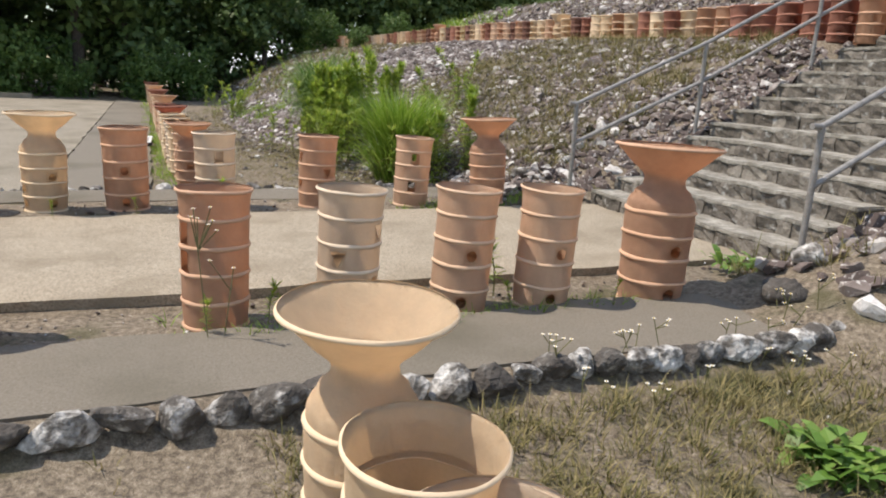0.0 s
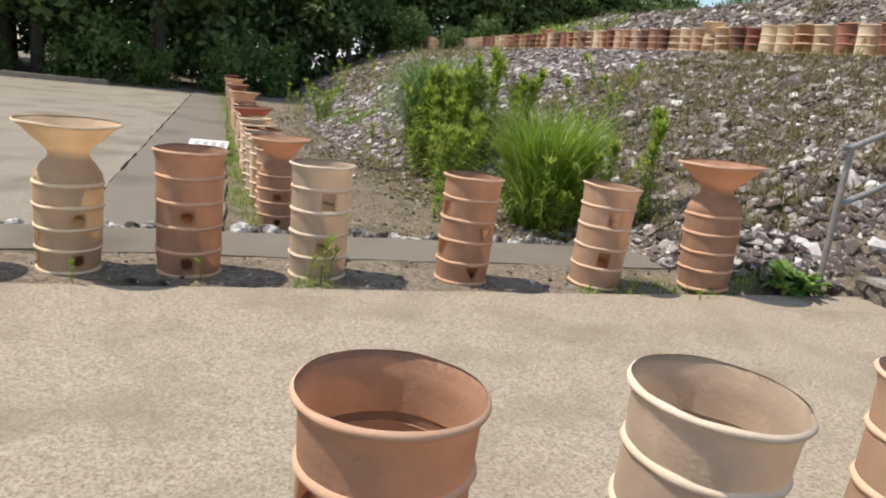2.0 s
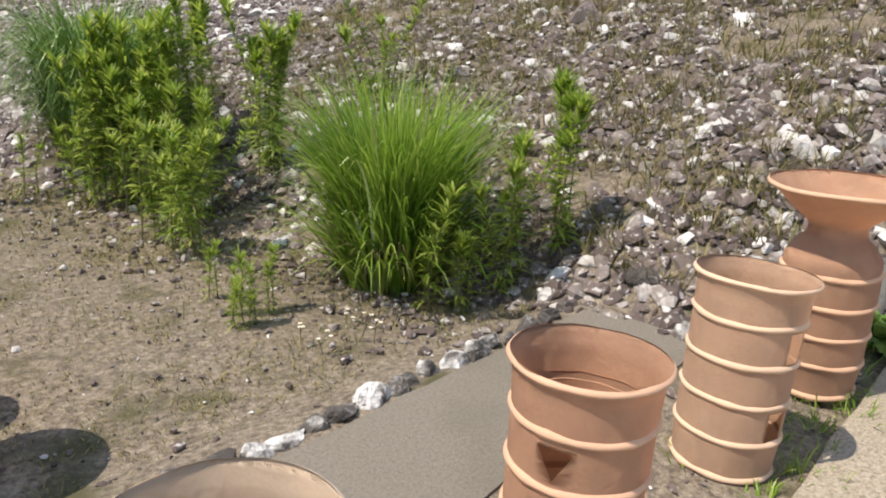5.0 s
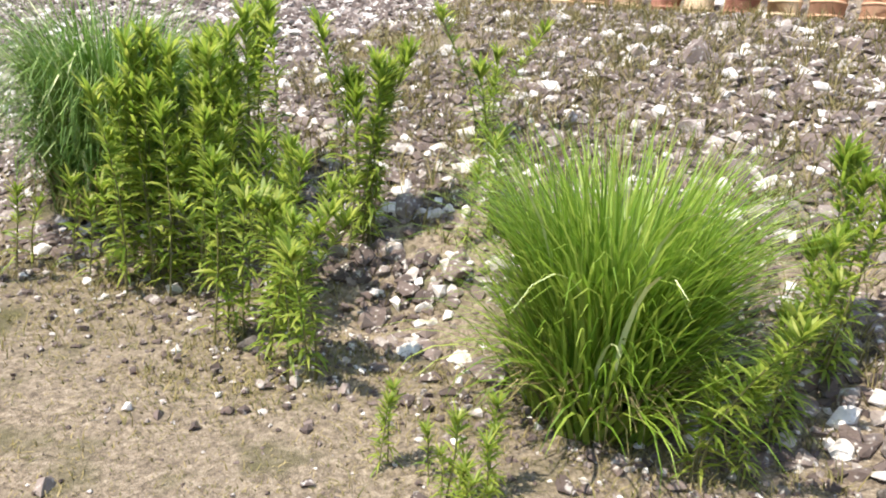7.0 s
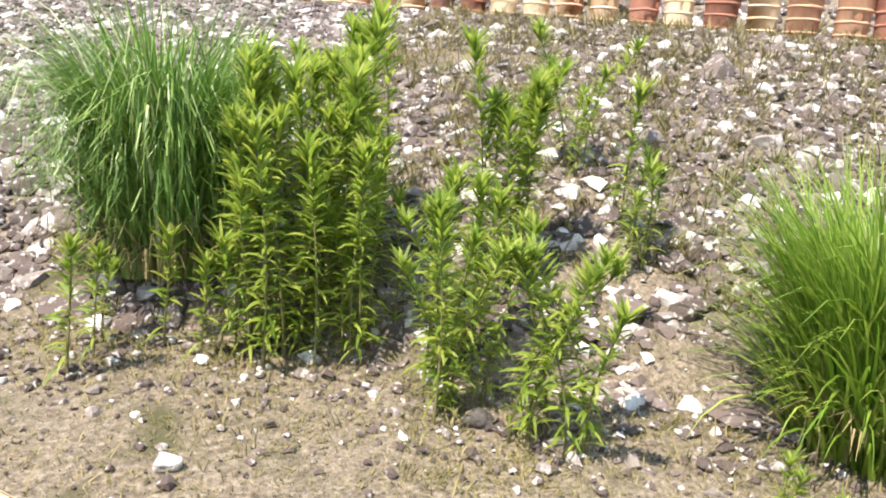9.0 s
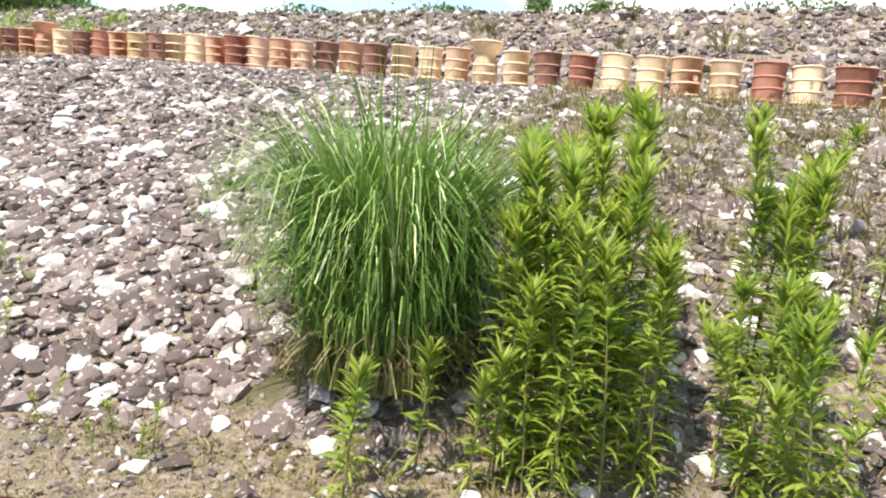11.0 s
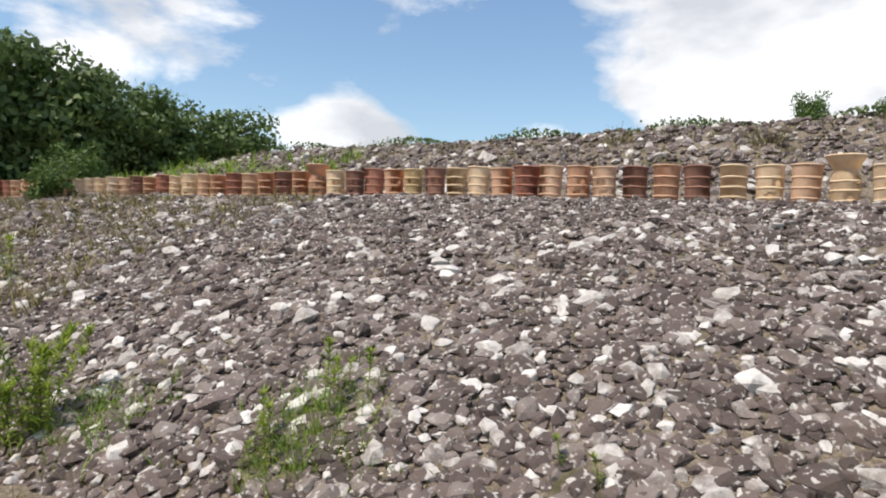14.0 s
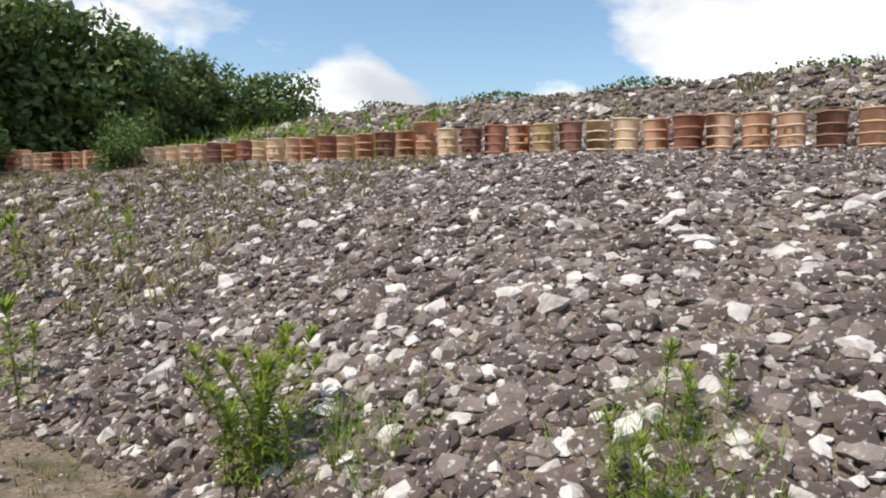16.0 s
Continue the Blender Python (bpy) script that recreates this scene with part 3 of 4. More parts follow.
for k, (vs, fs) in enumerate(SHAPES):
    me = bpy.data.meshes.new("stone")
    me.from_pydata(vs.tolist(), [], fs.tolist())
    me.materials.append(M_STONE_SOLO)
    SOLO.append(me)
for px, py in solo:
    s = .14 * math.exp(rs.normal(0, .32))
    m = turn_matrix(slope_normal(px, py) + rs.normal(0, .12, 3), rs.uniform(0, 6.28))
    mm = Matrix(m.T.tolist()).to_4x4()
    mm.translation = (px, py, float(height(px, py)) + s * .1)
    ob = new("stone", SOLO[rs.integers(len(SOLO))])
    ob.parent = mound
    ob.matrix_parent_inverse = mound.matrix_basis.inverted()
    ob.matrix_basis = mm @ Matrix.Diagonal((s * rs.uniform(.85, 1.25), s * rs.uniform(.8, 1.1), s * rs.uniform(.6, .95), 1))


def kerb(name, x0, x1, y, z, label, seed, size=.26, gaps=()):
    """A line of set stones, each a piece of its own."""
    root = tagged(empty(name, x0, y, z), label, "kerb", kind="structure")
    r = np.random.default_rng(seed)
    x = x0
    meshes = []
    for k, (vs, fs) in enumerate(worn_shapes(7, seed, .85)):
        me = bpy.data.meshes.new("kerb_stone")
        me.from_pydata(vs.tolist(), [], fs.tolist())
        me.shade_flat()
        me.materials.append(M_KERB)
        meshes.append(me)
    while x < x1:
        w = size * r.uniform(.75, 1.35)
        if not any(a < x < b for a, b in gaps):
            ob = new("kerb_stone", meshes[r.integers(7)])
            ob.parent = root
            ob.matrix_basis = pose(x - x0 + w / 2, r.normal(0, .018), r.uniform(-.02, .02), r.uniform(-8, 8), r.uniform(-8, 8), r.choice((0, 180)) + r.uniform(-12, 12)) @ Matrix.Diagonal((w * 1.12, size * r.uniform(.7, .9), size * r.uniform(.85, 1.15), 1))
        x += w * .86


kerb("kerb_front", -7.0, 4.7, 3.30, .0, "line of rough dark and white kerb stones", 3, .215)
kerb("kerb_back", -7.0, 4.1, 9.02, -.0, "line of small rough kerb stones behind the pots", 6, .165)
for bx, by, bs in ((4.35, 3.75, .32), (4.75, 3.95, .26), (4.3, 8.75, .24), (4.0, 8.35, .2), (2.9, 12.05, .16), (3.5, 11.4, .15), (4.6, 8.2, .28), (1.9, 13.0, .14), (2.5, 15.9, .2)):
    vs, fs = BOULDERS[int(bx * 10) % 9]
    ob = arrays("loose_stone", vs * (bs, bs * .9, bs), fs, M_KERB, smooth=True)
    ob.location = (bx, by, float(height(bx, by)) + bs * .12)
    ob.rotation_euler = (0, 0, bx * 7)
    tagged(ob, "loose pale rough stone lying on dry soil", "stone", "loose stones")

# ---------------------------------------------------------------- steps
stairs = tagged(empty("stone_steps", 5.3, 6.3, 0), "wide stone-faced steps with worn concrete treads", "stairs", kind="structure")
rs = random.Random(12)
RISE, GOING, SX, Y0, Y1, LIFT = .168, .325, 5.2, 4.52, 7.5, .05
for i in range(14):
    x, z = SX + i * GOING, LIFT + (i + 1) * RISE
    bm = bmesh.new()
    box(bm, x - .004 - 5.3, x + GOING + .06 - 5.3, Y0 - 6.3, Y1 - 6.3, z - .045, z, .012)
    for k in range(1, 40):
        cut = bm.verts[:] + bm.edges[:] + bm.faces[:]
        bmesh.ops.bisect_plane(bm, geom=cut, plane_co=(0, Y0 - 6.3 + (Y1 - Y0) * k / 40, 0), plane_no=(0, 1, 0))
    for v in bm.verts:
        q = Vector((v.co.y * 6, i * 3.1, v.co.z))
        v.co += Vector((noise.noise(q) * .03 + noise.noise(q * 3) * .015, 0, noise.noise(q * .7 + Vector((0, 0, 4))) * .018))
    tread = part("tread", bm, M_TREAD, stairs)
    y = Y0
    while y < Y1 - .05:
        w = min(rs.uniform(.16, .34), Y1 - y)
        bm = bmesh.new()
        d = rs.uniform(-.012, .015)
        box(bm, x + d - 5.3, x + .16 - 5.3, y + .002 - 6.3, y + w - .002 - 6.3, z - RISE - .03, z - .035)
        bmesh.ops.subdivide_edges(bm, edges=bm.edges[:], cuts=2, use_grid_fill=True)
        for v in bm.verts:
            v.co += Vector((noise.noise(v.co * 11 + Vector((i, 0, 0))) * .045, noise.noise(v.co * 7 + Vector((0, i, 9))) * .012, noise.noise(v.co * 8 + Vector((5, i, 0))) * .012))
        part("riser_stone", bm, M_STEP, tread)
        y += w
for side in (0, 1):
    yy = Y1 + .12 if side == 0 else Y0 - .12
    for i in range(34):
        x = SX - .12 + i * .13
        line = LIFT + max(0, x - SX) * RISE / GOING
        for row in range(3):
            z = line + (.02, .06, .1)[row]
            s = rs.uniform(.17, .30)
            ob = new("edge_stone", SOLO[rs.randrange(len(SOLO))])
            ob.parent = stairs
            ob.matrix_basis = pose(x + rs.uniform(-.06, .06) - 5.3, yy + (row * .14 - .02 + rs.uniform(-.03, .05)) * (1 if side == 0 else -1) - 6.3, z, rs.uniform(-35, 35), rs.uniform(-45, 10), rs.uniform(0, 360)) @ Matrix.Diagonal((s * 1.15, s * .9, s, 1))


def rail(name, y, x0, count, label):
    """Galvanised two-bar handrail on posts."""
    root = tagged(empty(name, x0, y, 0), label, "handrail", "handrails of the steps")
    k = RISE / GOING
    gap, tall = 1.75, .98
    pts = []
    for i in range(count):
        x = x0 + i * gap
        base = max(0, (x - SX) * k) + LIFT + .18
        bm = bmesh.new()
        tube(bm, (x - x0, 0, base - .25), (x - x0, 0, base + tall), .026, 14)
        part("post", bm, M_STEEL, root)
        pts.append(Vector((x - x0, 0, base + tall)))
    for name2, drop in (("top_rail", 0), ("lower_rail", .46)):
        bm = bmesh.new()
        a, b = pts[0] - Vector((.12, 0, .02 + drop)), pts[-1] - Vector((0, 0, drop))
        for p, q in zip([pts[0] - Vector((0, 0, drop))] + [v - Vector((0, 0, drop)) for v in pts[1:-1]], [v - Vector((0, 0, drop)) for v in pts[1:]]):
            tube(bm, p, q, .024, 14)
        if not drop:
            tube(bm, pts[0] + Vector((-.10, 0, 0)), pts[0], .024, 14)
        part(name2, bm, M_STEEL, root)
    return root


rail("handrail", 7.63, 4.97, 4, "weathered galvanised two-bar handrail beside steps")
rail("handrail", 4.40, 5.15, 4, "weathered galvanised two-bar handrail beside steps")


# ---------------------------------------------------------------- plants
def strips(paths, widths, sides):
    """Flat tapering strips: paths (n, k, 3), widths (n, k), sides (n, 3). Returns vertices and quads."""
    n, k, _ = paths.shape
    off = sides[:, None, :] * widths[:, :, None] * .5
    v = np.stack([paths - off, paths + off], 2).reshape(-1, 3)
    base = (np.arange(n)[:, None] * k + np.arange(k - 1)[None, :]) * 2
    f = np.stack([base, base + 1, base + 3, base + 2], -1).reshape(-1, 4)
    return v, f


def blades(r, n, spread, tall, lean, droop, width, k=6, curl=2.0):
    """n arching blades from a tuft's foot."""
    a = r.uniform(0, math.tau, n)
    rad = spread * np.sqrt(r.uniform(0, 1, n))
    out = np.stack([np.cos(a), np.sin(a), np.zeros(n)], -1)
    foot_at = out * rad[:, None]
    yaw = a + r.normal(0, .5, n)
    head = np.stack([np.cos(yaw), np.sin(yaw), np.zeros(n)], -1)
    ln = tall * r.uniform(.55, 1.05, n)
    tilt = np.abs(r.normal(lean, lean * .5, n)) + rad / max(spread, .01) * .10
    bend = np.abs(r.normal(droop, droop * .45, n))
    t = np.linspace(0, 1, k)
    ang = tilt[:, None] + bend[:, None] * t[None, :] ** curl
    seg = ln[:, None] / (k - 1)
    step_h = np.concatenate([np.zeros((n, 1)), np.cumsum(np.sin(ang[:, 1:]) * seg, 1)], 1)
    step_v = np.concatenate([np.zeros((n, 1)), np.cumsum(np.cos(ang[:, 1:]) * seg, 1)], 1)
    paths = foot_at[:, None, :] + head[:, None, :] * step_h[:, :, None] + np.array([0, 0, 1.0]) * step_v[:, :, None]
    tw = yaw + math.pi / 2 + r.normal(0, .5, n)
    sides = np.stack([np.cos(tw), np.sin(tw), np.zeros(n)], -1)
    w = width * r.uniform(.7, 1.3, n)[:, None] * np.clip(1.15 - t[None, :] ** 1.6 * 1.1, .06, 1)
    return strips(paths, w, sides)


def grass_clump(x, y, z, seed, n, spread, tall, lean, droop, width, mat, label, tips=0, curl=2.1):
    r = np.random.default_rng(seed)
    root = tagged(empty("grass_clump", x, y, z), label, "grass clump", "grass clumps at the foot of the slope")
    va, fa = blades(r, int(n * .78), spread, tall, lean, droop, width, 8, curl)
    vb, fb = blades(r, int(n * .22), spread * 1.2, tall * .68, lean * 5.0, droop * 1.2, width, 8, curl - .3)
    arrays("blade_tuft", np.concatenate([va, vb]), np.concatenate([fa, fb + len(va)]), mat, root)
    if tips:
        v, f = blades(r, tips, spread * 1.1, tall * 1.06, lean * 1.4, droop * 1.25, width * 1.2, 10, curl + .3)
        arrays("stalk_tuft", v, f, M_PLUME, root, "pale arching seed stalks")
    if n < 100:
        return root
    v, f = blades(r, n // 6, spread * 1.1, tall * .45, lean * 2.2, droop * 1.4, width, 5)
    arrays("withered_base", v, f, M_DRY, root, "withered straw-coloured leaves")
    return root


grass_clump(3.67, 10.32, -.1, 3, 2400, .29, 1.52, .055, .9, .019, M_BLADE, "bright green clump of tall arching grass", 14)
grass_clump(3.45, 14.45, float(height(3.45, 14.45)) - .04, 4, 3200, .36, 1.92, .012, 2.1, .018, M_BLADE_TALL, "dense dark green clump of tall reed grass", 130, 3.4)
for gx2, gy2, gt in ((13.2, 17.5, .8), (13.8, 20.5, .7), (14.6, 15.0, 1.0), (12.4, 13.0, .9), (11.2, 13.4, .8)):
    grass_clump(gx2, gy2, float(height(gx2, gy2)) - .03, int(gy2 * 10), 70, .3, gt * .8, .4, .9, .02, M_DRY, "green grass tuft on the upper slope")


def weed_variant(seed, tall, n_leaf, leaf):
    """A goldenrod-like weed: upright stem with narrow spiralling leaves, densest at the top."""
    r = np.random.default_rng(seed)
    root = empty("tall_weed")
    k = 8
    lean = r.normal(0, .11, 2)
    pts = np.array([[lean[0] * tall * t * t + .012 * math.sin(t * 5 + seed), lean[1] * tall * t * t + .012 * math.cos(t * 4), tall * t] for t in np.linspace(0, 1, k)])
    V, F = [], []
    for i, p in enumerate(pts):
        rad = .0075 * (1 - .7 * i / k)
        V += [(p[0] + rad * math.cos(a), p[1] + rad * math.sin(a), p[2]) for a in (0, 1.57, 3.14, 4.71)]
    for i in range(k - 1):
        for j in range(4):
            F.append((4 * i + j, 4 * i + (j + 1) % 4, 4 * i + 4 + (j + 1) % 4, 4 * i + 4 + j))
    arrays("stem", V, F, M_WEED_STEM, root)
    t = np.clip(r.beta(1.9, 1.05, n_leaf), .12, 1)
    t[: n_leaf // 5] = r.uniform(.93, 1.0, n_leaf // 5)
    a = np.arange(n_leaf) * 2.4 + r.normal(0, .3, n_leaf)
    at = np.stack([np.interp(t, np.linspace(0, 1, k), pts[:, c]) for c in range(3)], -1)
    ln = leaf * r.uniform(.7, 1.2, n_leaf) * np.clip(1.25 - .55 * t, .5, 1.2)
    up = .42 + .95 * t ** 3 + r.normal(0, .2, n_leaf)
    head = np.stack([np.cos(a), np.sin(a), np.zeros(n_leaf)], -1)
    s = np.linspace(0, 1, 4)
    drop = (up[:, None] * s[None, :] - .62 * (1 - .4 * t[:, None]) * s[None, :] ** 2) * ln[:, None]
    paths = at[:, None, :] + head[:, None, :] * (s[None, :] * ln[:, None])[:, :, None] * .92 + np.array([0, 0, 1.0]) * drop[:, :, None]
    sides = np.stack([-np.sin(a), np.cos(a), r.normal(0, .35, n_leaf)], -1)
    w = leaf * .125 * np.array([.45, 1.0, .8, .06])[None, :] * np.ones((n_leaf, 1))
    v, f = strips(paths, w, sides)
    arrays("foliage", v, f, M_LEAF, root)
    return tagged(root, "bright green leafy weed with narrow leaves growing on dry soil", "weed", "tall weeds")


WEEDS = [weed_variant(s, t, n, lf) for s, t, n, lf in ((1, 1.35, 150, .158), (2, 1.15, 130, .15), (3, .92, 108, .14), (4, .62, 80, .122), (5, 1.5, 160, .162), (6, .42, 56, .10), (7, 1.25, 130, .15), (8, 1.02, 112, .145))]
used = set()


def weed(kind, x, y, s=1.0, turn=0.0):
    m = pose(x, y, float(height(x, y)) - .03, 0, 0, turn) @ Matrix.Scale(s, 4)
    if kind not in used:
        used.add(kind)
        WEEDS[kind].matrix_basis = m
    else:
        copy_thing(WEEDS[kind], Matrix()).matrix_basis = m


rw = random.Random(9)


def patch(n, cx, cy, rx, ry, kinds, lo=.85, hi=1.15):
    for _ in range(n):
        a, q = rw.uniform(0, math.tau), math.sqrt(rw.random())
        weed(rw.choice(kinds), cx + rx * q * math.cos(a), cy + ry * q * math.sin(a), rw.uniform(lo, hi), rw.uniform(0, 360))


patch(22, 3.15, 13.35, .40, .36, (0, 1, 4, 6))
patch(14, 3.85, 13.35, .30, .40, (0, 4, 1))
patch(8, 3.35, 12.9, .28, .18, (7, 2, 6), .85, 1.05)
patch(9, 3.33, 12.42, .22, .20, (1, 2, 7), .85, 1.0)
patch(6, 2.95, 12.2, .20, .18, (2, 2, 1), .85, 1.0)
patch(8, 2.83, 11.72, .16, .20, (2, 7, 2), .85, 1.0)
patch(11, 4.06, 12.4, .18, .20, (0, 4, 1), .85, 1.05)
patch(5, 5.4, 12.3, .12, .15, (2, 3))
patch(5, 4.6, 11.6, .3, .3, (2, 3))
patch(5, 4.42, 9.5, .12, .12, (0, 1), .85, 1.0)
patch(5, 3.98, 9.6, .16, .14, (1, 2), .8, 1.0)
patch(7, 3.56, 9.66, .20, .14, (2, 3), .75, .95)
patch(11, 2.56, 10.4, .20, .20, (3, 5, 5), .5, .75)
patch(2, 2.57, 10.76, .05, .05, (5, 3), .5, .7)
patch(3, 2.85, 13.72, .2, .2, (5, 3))
patch(18, 2.24, 21.25, .24, .24, (2, 3), .72, .92)
patch(5, 2.62, 19.2, .12, .25, (3, 5), .5, .75)
patch(5, 3.15, 18.92, .22, .25, (5, 3), .6, .9)
patch(4, 2.8, 17.2, .4, .7, (5, 5), .5, .7)
patch(6, 2.3, 15.6, .4, .8, (5, 5), .4, .7)
patch(8, 2.0, 24.5, .5, 1.0, (3, 5, 2))
patch(9, 3.6, 26.5, .8, 1.5, (3, 5, 2))
patch(3, 2.5, 14.1, .3, .3, (5, 3))


for fx, fy, fs in ((.93, 7.56, .8), (.99, 7.6, .6), (.86, 7.58, .5), (.70, 4.24, .55), (1.02, 4.28, .7), (1.08, 4.33, .5), (2.62, 4.62, 1.0), (2.58, 4.3, .5), (3.3, 4.2, .45), (.2, 7.55, .4), (-.5, 7.5, .4)):
    weed(5, fx, fy, fs, fx * 300)


def leafy_rosette(x, y, seed, n, leaf, label):
    r = np.random.default_rng(seed)
    a = r.uniform(0, math.tau, n)
    s = np.linspace(0, 1, 5)
    ln = leaf * r.uniform(.6, 1.2, n)
    up = r.uniform(.6, 1.7, n)
    h = np.stack([np.cos(a), np.sin(a), np.zeros(n)], -1)
    paths = h[:, None, :] * (s[None, :] * ln[:, None])[:, :, None] * .8 + np.array([0, 0, 1.0]) * ((up[:, None] * s[None, :] - .9 * s[None, :] ** 2) * ln[:, None])[:, :, None] + r.normal(0, .07, (n, 1, 3)) * (1, 1, 0)
    sides = np.stack([-np.sin(a), np.cos(a), r.normal(0, .2, n)], -1)
    w = leaf * .34 * np.array([.25, .8, 1.0, .75, .05])[None, :] * r.uniform(.8, 1.2, (n, 1))
    v, f = strips(paths, w, sides)
    root = tagged(empty("leafy_plant", x, y, float(height(x, y)) - .02), label, "plant")
    arrays("foliage", v, f, M_BLADE_TALL, root)


leafy_rosette(4.66, 7.56, 3, 130, .22, "low broad-leaved green plant at the foot of steps")
leafy_rosette(3.35, 2.45, 4, 120, .21, "low green leafy plant on a dry verge")
leafy_rosette(4.7, 4.6, 5, 40, .16, "low green leafy plant beside stone steps")


def daisy(x, y, tall, heads, seed):
    """A thin stalk with a few small white flowers."""
    r = random.Random(seed)
    root = tagged(empty("white_daisy", x, y, float(height(x, y)) - .02), "thin stalked weed with small white daisy flowers", "flower", "daisies")
    tops = []
    for _ in range(heads):
        p = Vector((r.uniform(-.07, .07), r.uniform(-.07, .07), tall * r.uniform(.85, 1.02)))
        bm = bmesh.new()
        tube(bm, (0, 0, 0) if not tops else tops[0] * .7, p, .003, 5)
        part("stalk", bm, M_WEED_STEM, root)
        tops.append(p)
    for p in tops:
        bm = bmesh.new()
        for q in range(9):
            a = math.tau * q / 9
            c, s = math.cos(a), math.sin(a)
            vs = [bm.verts.new(p + Vector((c * d - s * w, s * d + c * w, .004 + d * .15))) for d, w in ((.002, -.0015), (.002, .0015), (.011, .0036), (.011, -.0036))]
            bm.faces.new(vs)
        head = part("flower_head", bm, M_PETAL, root)
        bm = bmesh.new()
        bmesh.ops.create_icosphere(bm, subdivisions=1, radius=.005, matrix=Matrix.Translation(p + Vector((0, 0, .005))))
        part("centre", bm, M_POLLEN, head)


daisy(.70, 4.14, .74, 7, 1)
daisy(.78, 4.16, .45, 2, 2)
for k in range(16):
    daisy(2.3 + rw.random() * 1.6, 3.05 + rw.random() * .5, rw.uniform(.12, .24), rw.choice((2, 3, 4)), 20 + k)
for k in range(5):
    daisy(4.0 + rw.random() * .5, 3.0 + rw.random() * .9, rw.uniform(.15, .3), 3, 50 + k)
for k in range(5):
    daisy(2.55 + rw.random() * .35, 9.6 + rw.random() * .3, rw.uniform(.12, .2), 3, 60 + k)
for k in range(6):
    daisy(2.5 + rw.random() * .5, 17.6 + rw.random() * 1.0, rw.uniform(.08, .16), 3, 70 + k)


def tufts(name, places, per, tall, width, mat, label, seed, lean=.4):
    r = np.random.default_rng(seed)
    V, F, n = [], [], 0
    for x, y in places:
        v, f = blades(r, per, .05, tall * r.uniform(.5, 1.3), lean, .7, width, 4)
        V.append(v + (x, y, float(height(x, y)) - .01))
        F.append(f + n)
        n += len(v)
    return tagged(arrays(name, np.concatenate(V), np.concatenate(F), mat), label, "grass", kind="stuff")


rt = np.random.default_rng(55)
tufts("dry_grass", [(rt.uniform(4.3, 9.2), rt.uniform(8.2, 15)) for _ in range(2000)], 11, .27, .009, M_DRY, "withered brown and olive grass between slope stones", 1)
tufts("dry_grass", [(foot(y) + rt.normal(.05, .45), y) for y in rt.uniform(9.2, 27, 800)], 8, .13, .007, M_DRY, "short dry grass along the foot of the slope", 2)
tufts("dry_grass", [(rt.uniform(.9, 5), rt.uniform(.6, 3.15)) for _ in range(2600)], 9, .15, .006, M_DRY, "short dry grass on the near verge", 3)
tufts("dry_grass", [(rt.uniform(-4, .9), rt.uniform(.6, 3.2)) for _ in range(300)], 7, .07, .006, M_DRY, "sparse short dry grass on the near verge", 4)
tufts("dry_grass", [(rt.uniform(4.5, 9), rt.uniform(-2, 4.6)) for _ in range(300)], 9, .25, .008, M_DRY, "dry grass on the slope beside steps", 5)
tufts("green_grass", [(lower_x(y) - .27 + rt.normal(0, .07), y) for y in rt.uniform(9.3, 34, 420)], 9, .17, .007, M_BLADE, "green grass along the long pot row", 6)
tufts("green_grass", [(x, 7.62 + rt.normal(0, .1)) for x in rt.uniform(2.7, 4.6, 60)] + [(x, 4.3 + rt.normal(0, .1)) for x in rt.uniform(.5, 3.6, 70)] + [(.9 + rt.normal(0, .08), 7.58 + rt.normal(0, .05)) for _ in range(9)],
      9, .12, .007, M_BLADE, "green grass at the feet of the pots", 7)
tufts("mound_grass", [(rt.uniform(3, 8.8), rt.uniform(24, 48)) for _ in range(1500)], 8, .35, .02, M_DRY, "olive and straw-coloured grass on the far slope", 8)
tufts("mound_grass", [(float(row_x(y)) + rt.uniform(.4, 5.2), y) for y in rt.uniform(2, 42, 420)], 8, .3, .018, M_DRY, "dry grass on the upper slope", 9)
tufts("mound_grass", [(float(row_x(y)) + rt.uniform(.5, 4), y) for y in rt.uniform(27, 44, 320)], 10, .55, .03, M_BLADE, "green grass at the far end of the mound", 10)
tufts("moss_tufts", [(rt.uniform(lower_x(y) + .3, foot(y)), y) for y in np.concatenate([rt.uniform(9.3, 26, 3000), rt.uniform(9.3, 16, 4500)])], 6, .05, .006, M_DRY, "thin dry weeds on the bare lane", 11, .8)

# small pebbles and litter on the bare ground
pb = np.random.default_rng(91)
V, F, n = [], [], 0
for _ in range(4600):
    if pb.random() < .75:
        y = pb.uniform(9.2, 26)
        x = pb.uniform(lower_x(y) + .3, foot(y) + .5)
    else:
        x, y = pb.uniform(-2, 5), pb.choice((pb.uniform(.8, 3.2), pb.uniform(4.3, 4.85), pb.uniform(7.5, 8.2)))
    vs, fs = SHAPES_LOW[pb.integers(18)]
    s = .018 * math.exp(pb.normal(0, .6))
    V.append(vs * s + (x, y, float(height(x, y)) + s * .2))
    F.append(fs + n)
    n += len(vs)
tagged(arrays("gravel", np.concatenate(V), np.concatenate(F), M_STONE), "scattered small pebbles on bare soil", "gravel", kind="stuff")


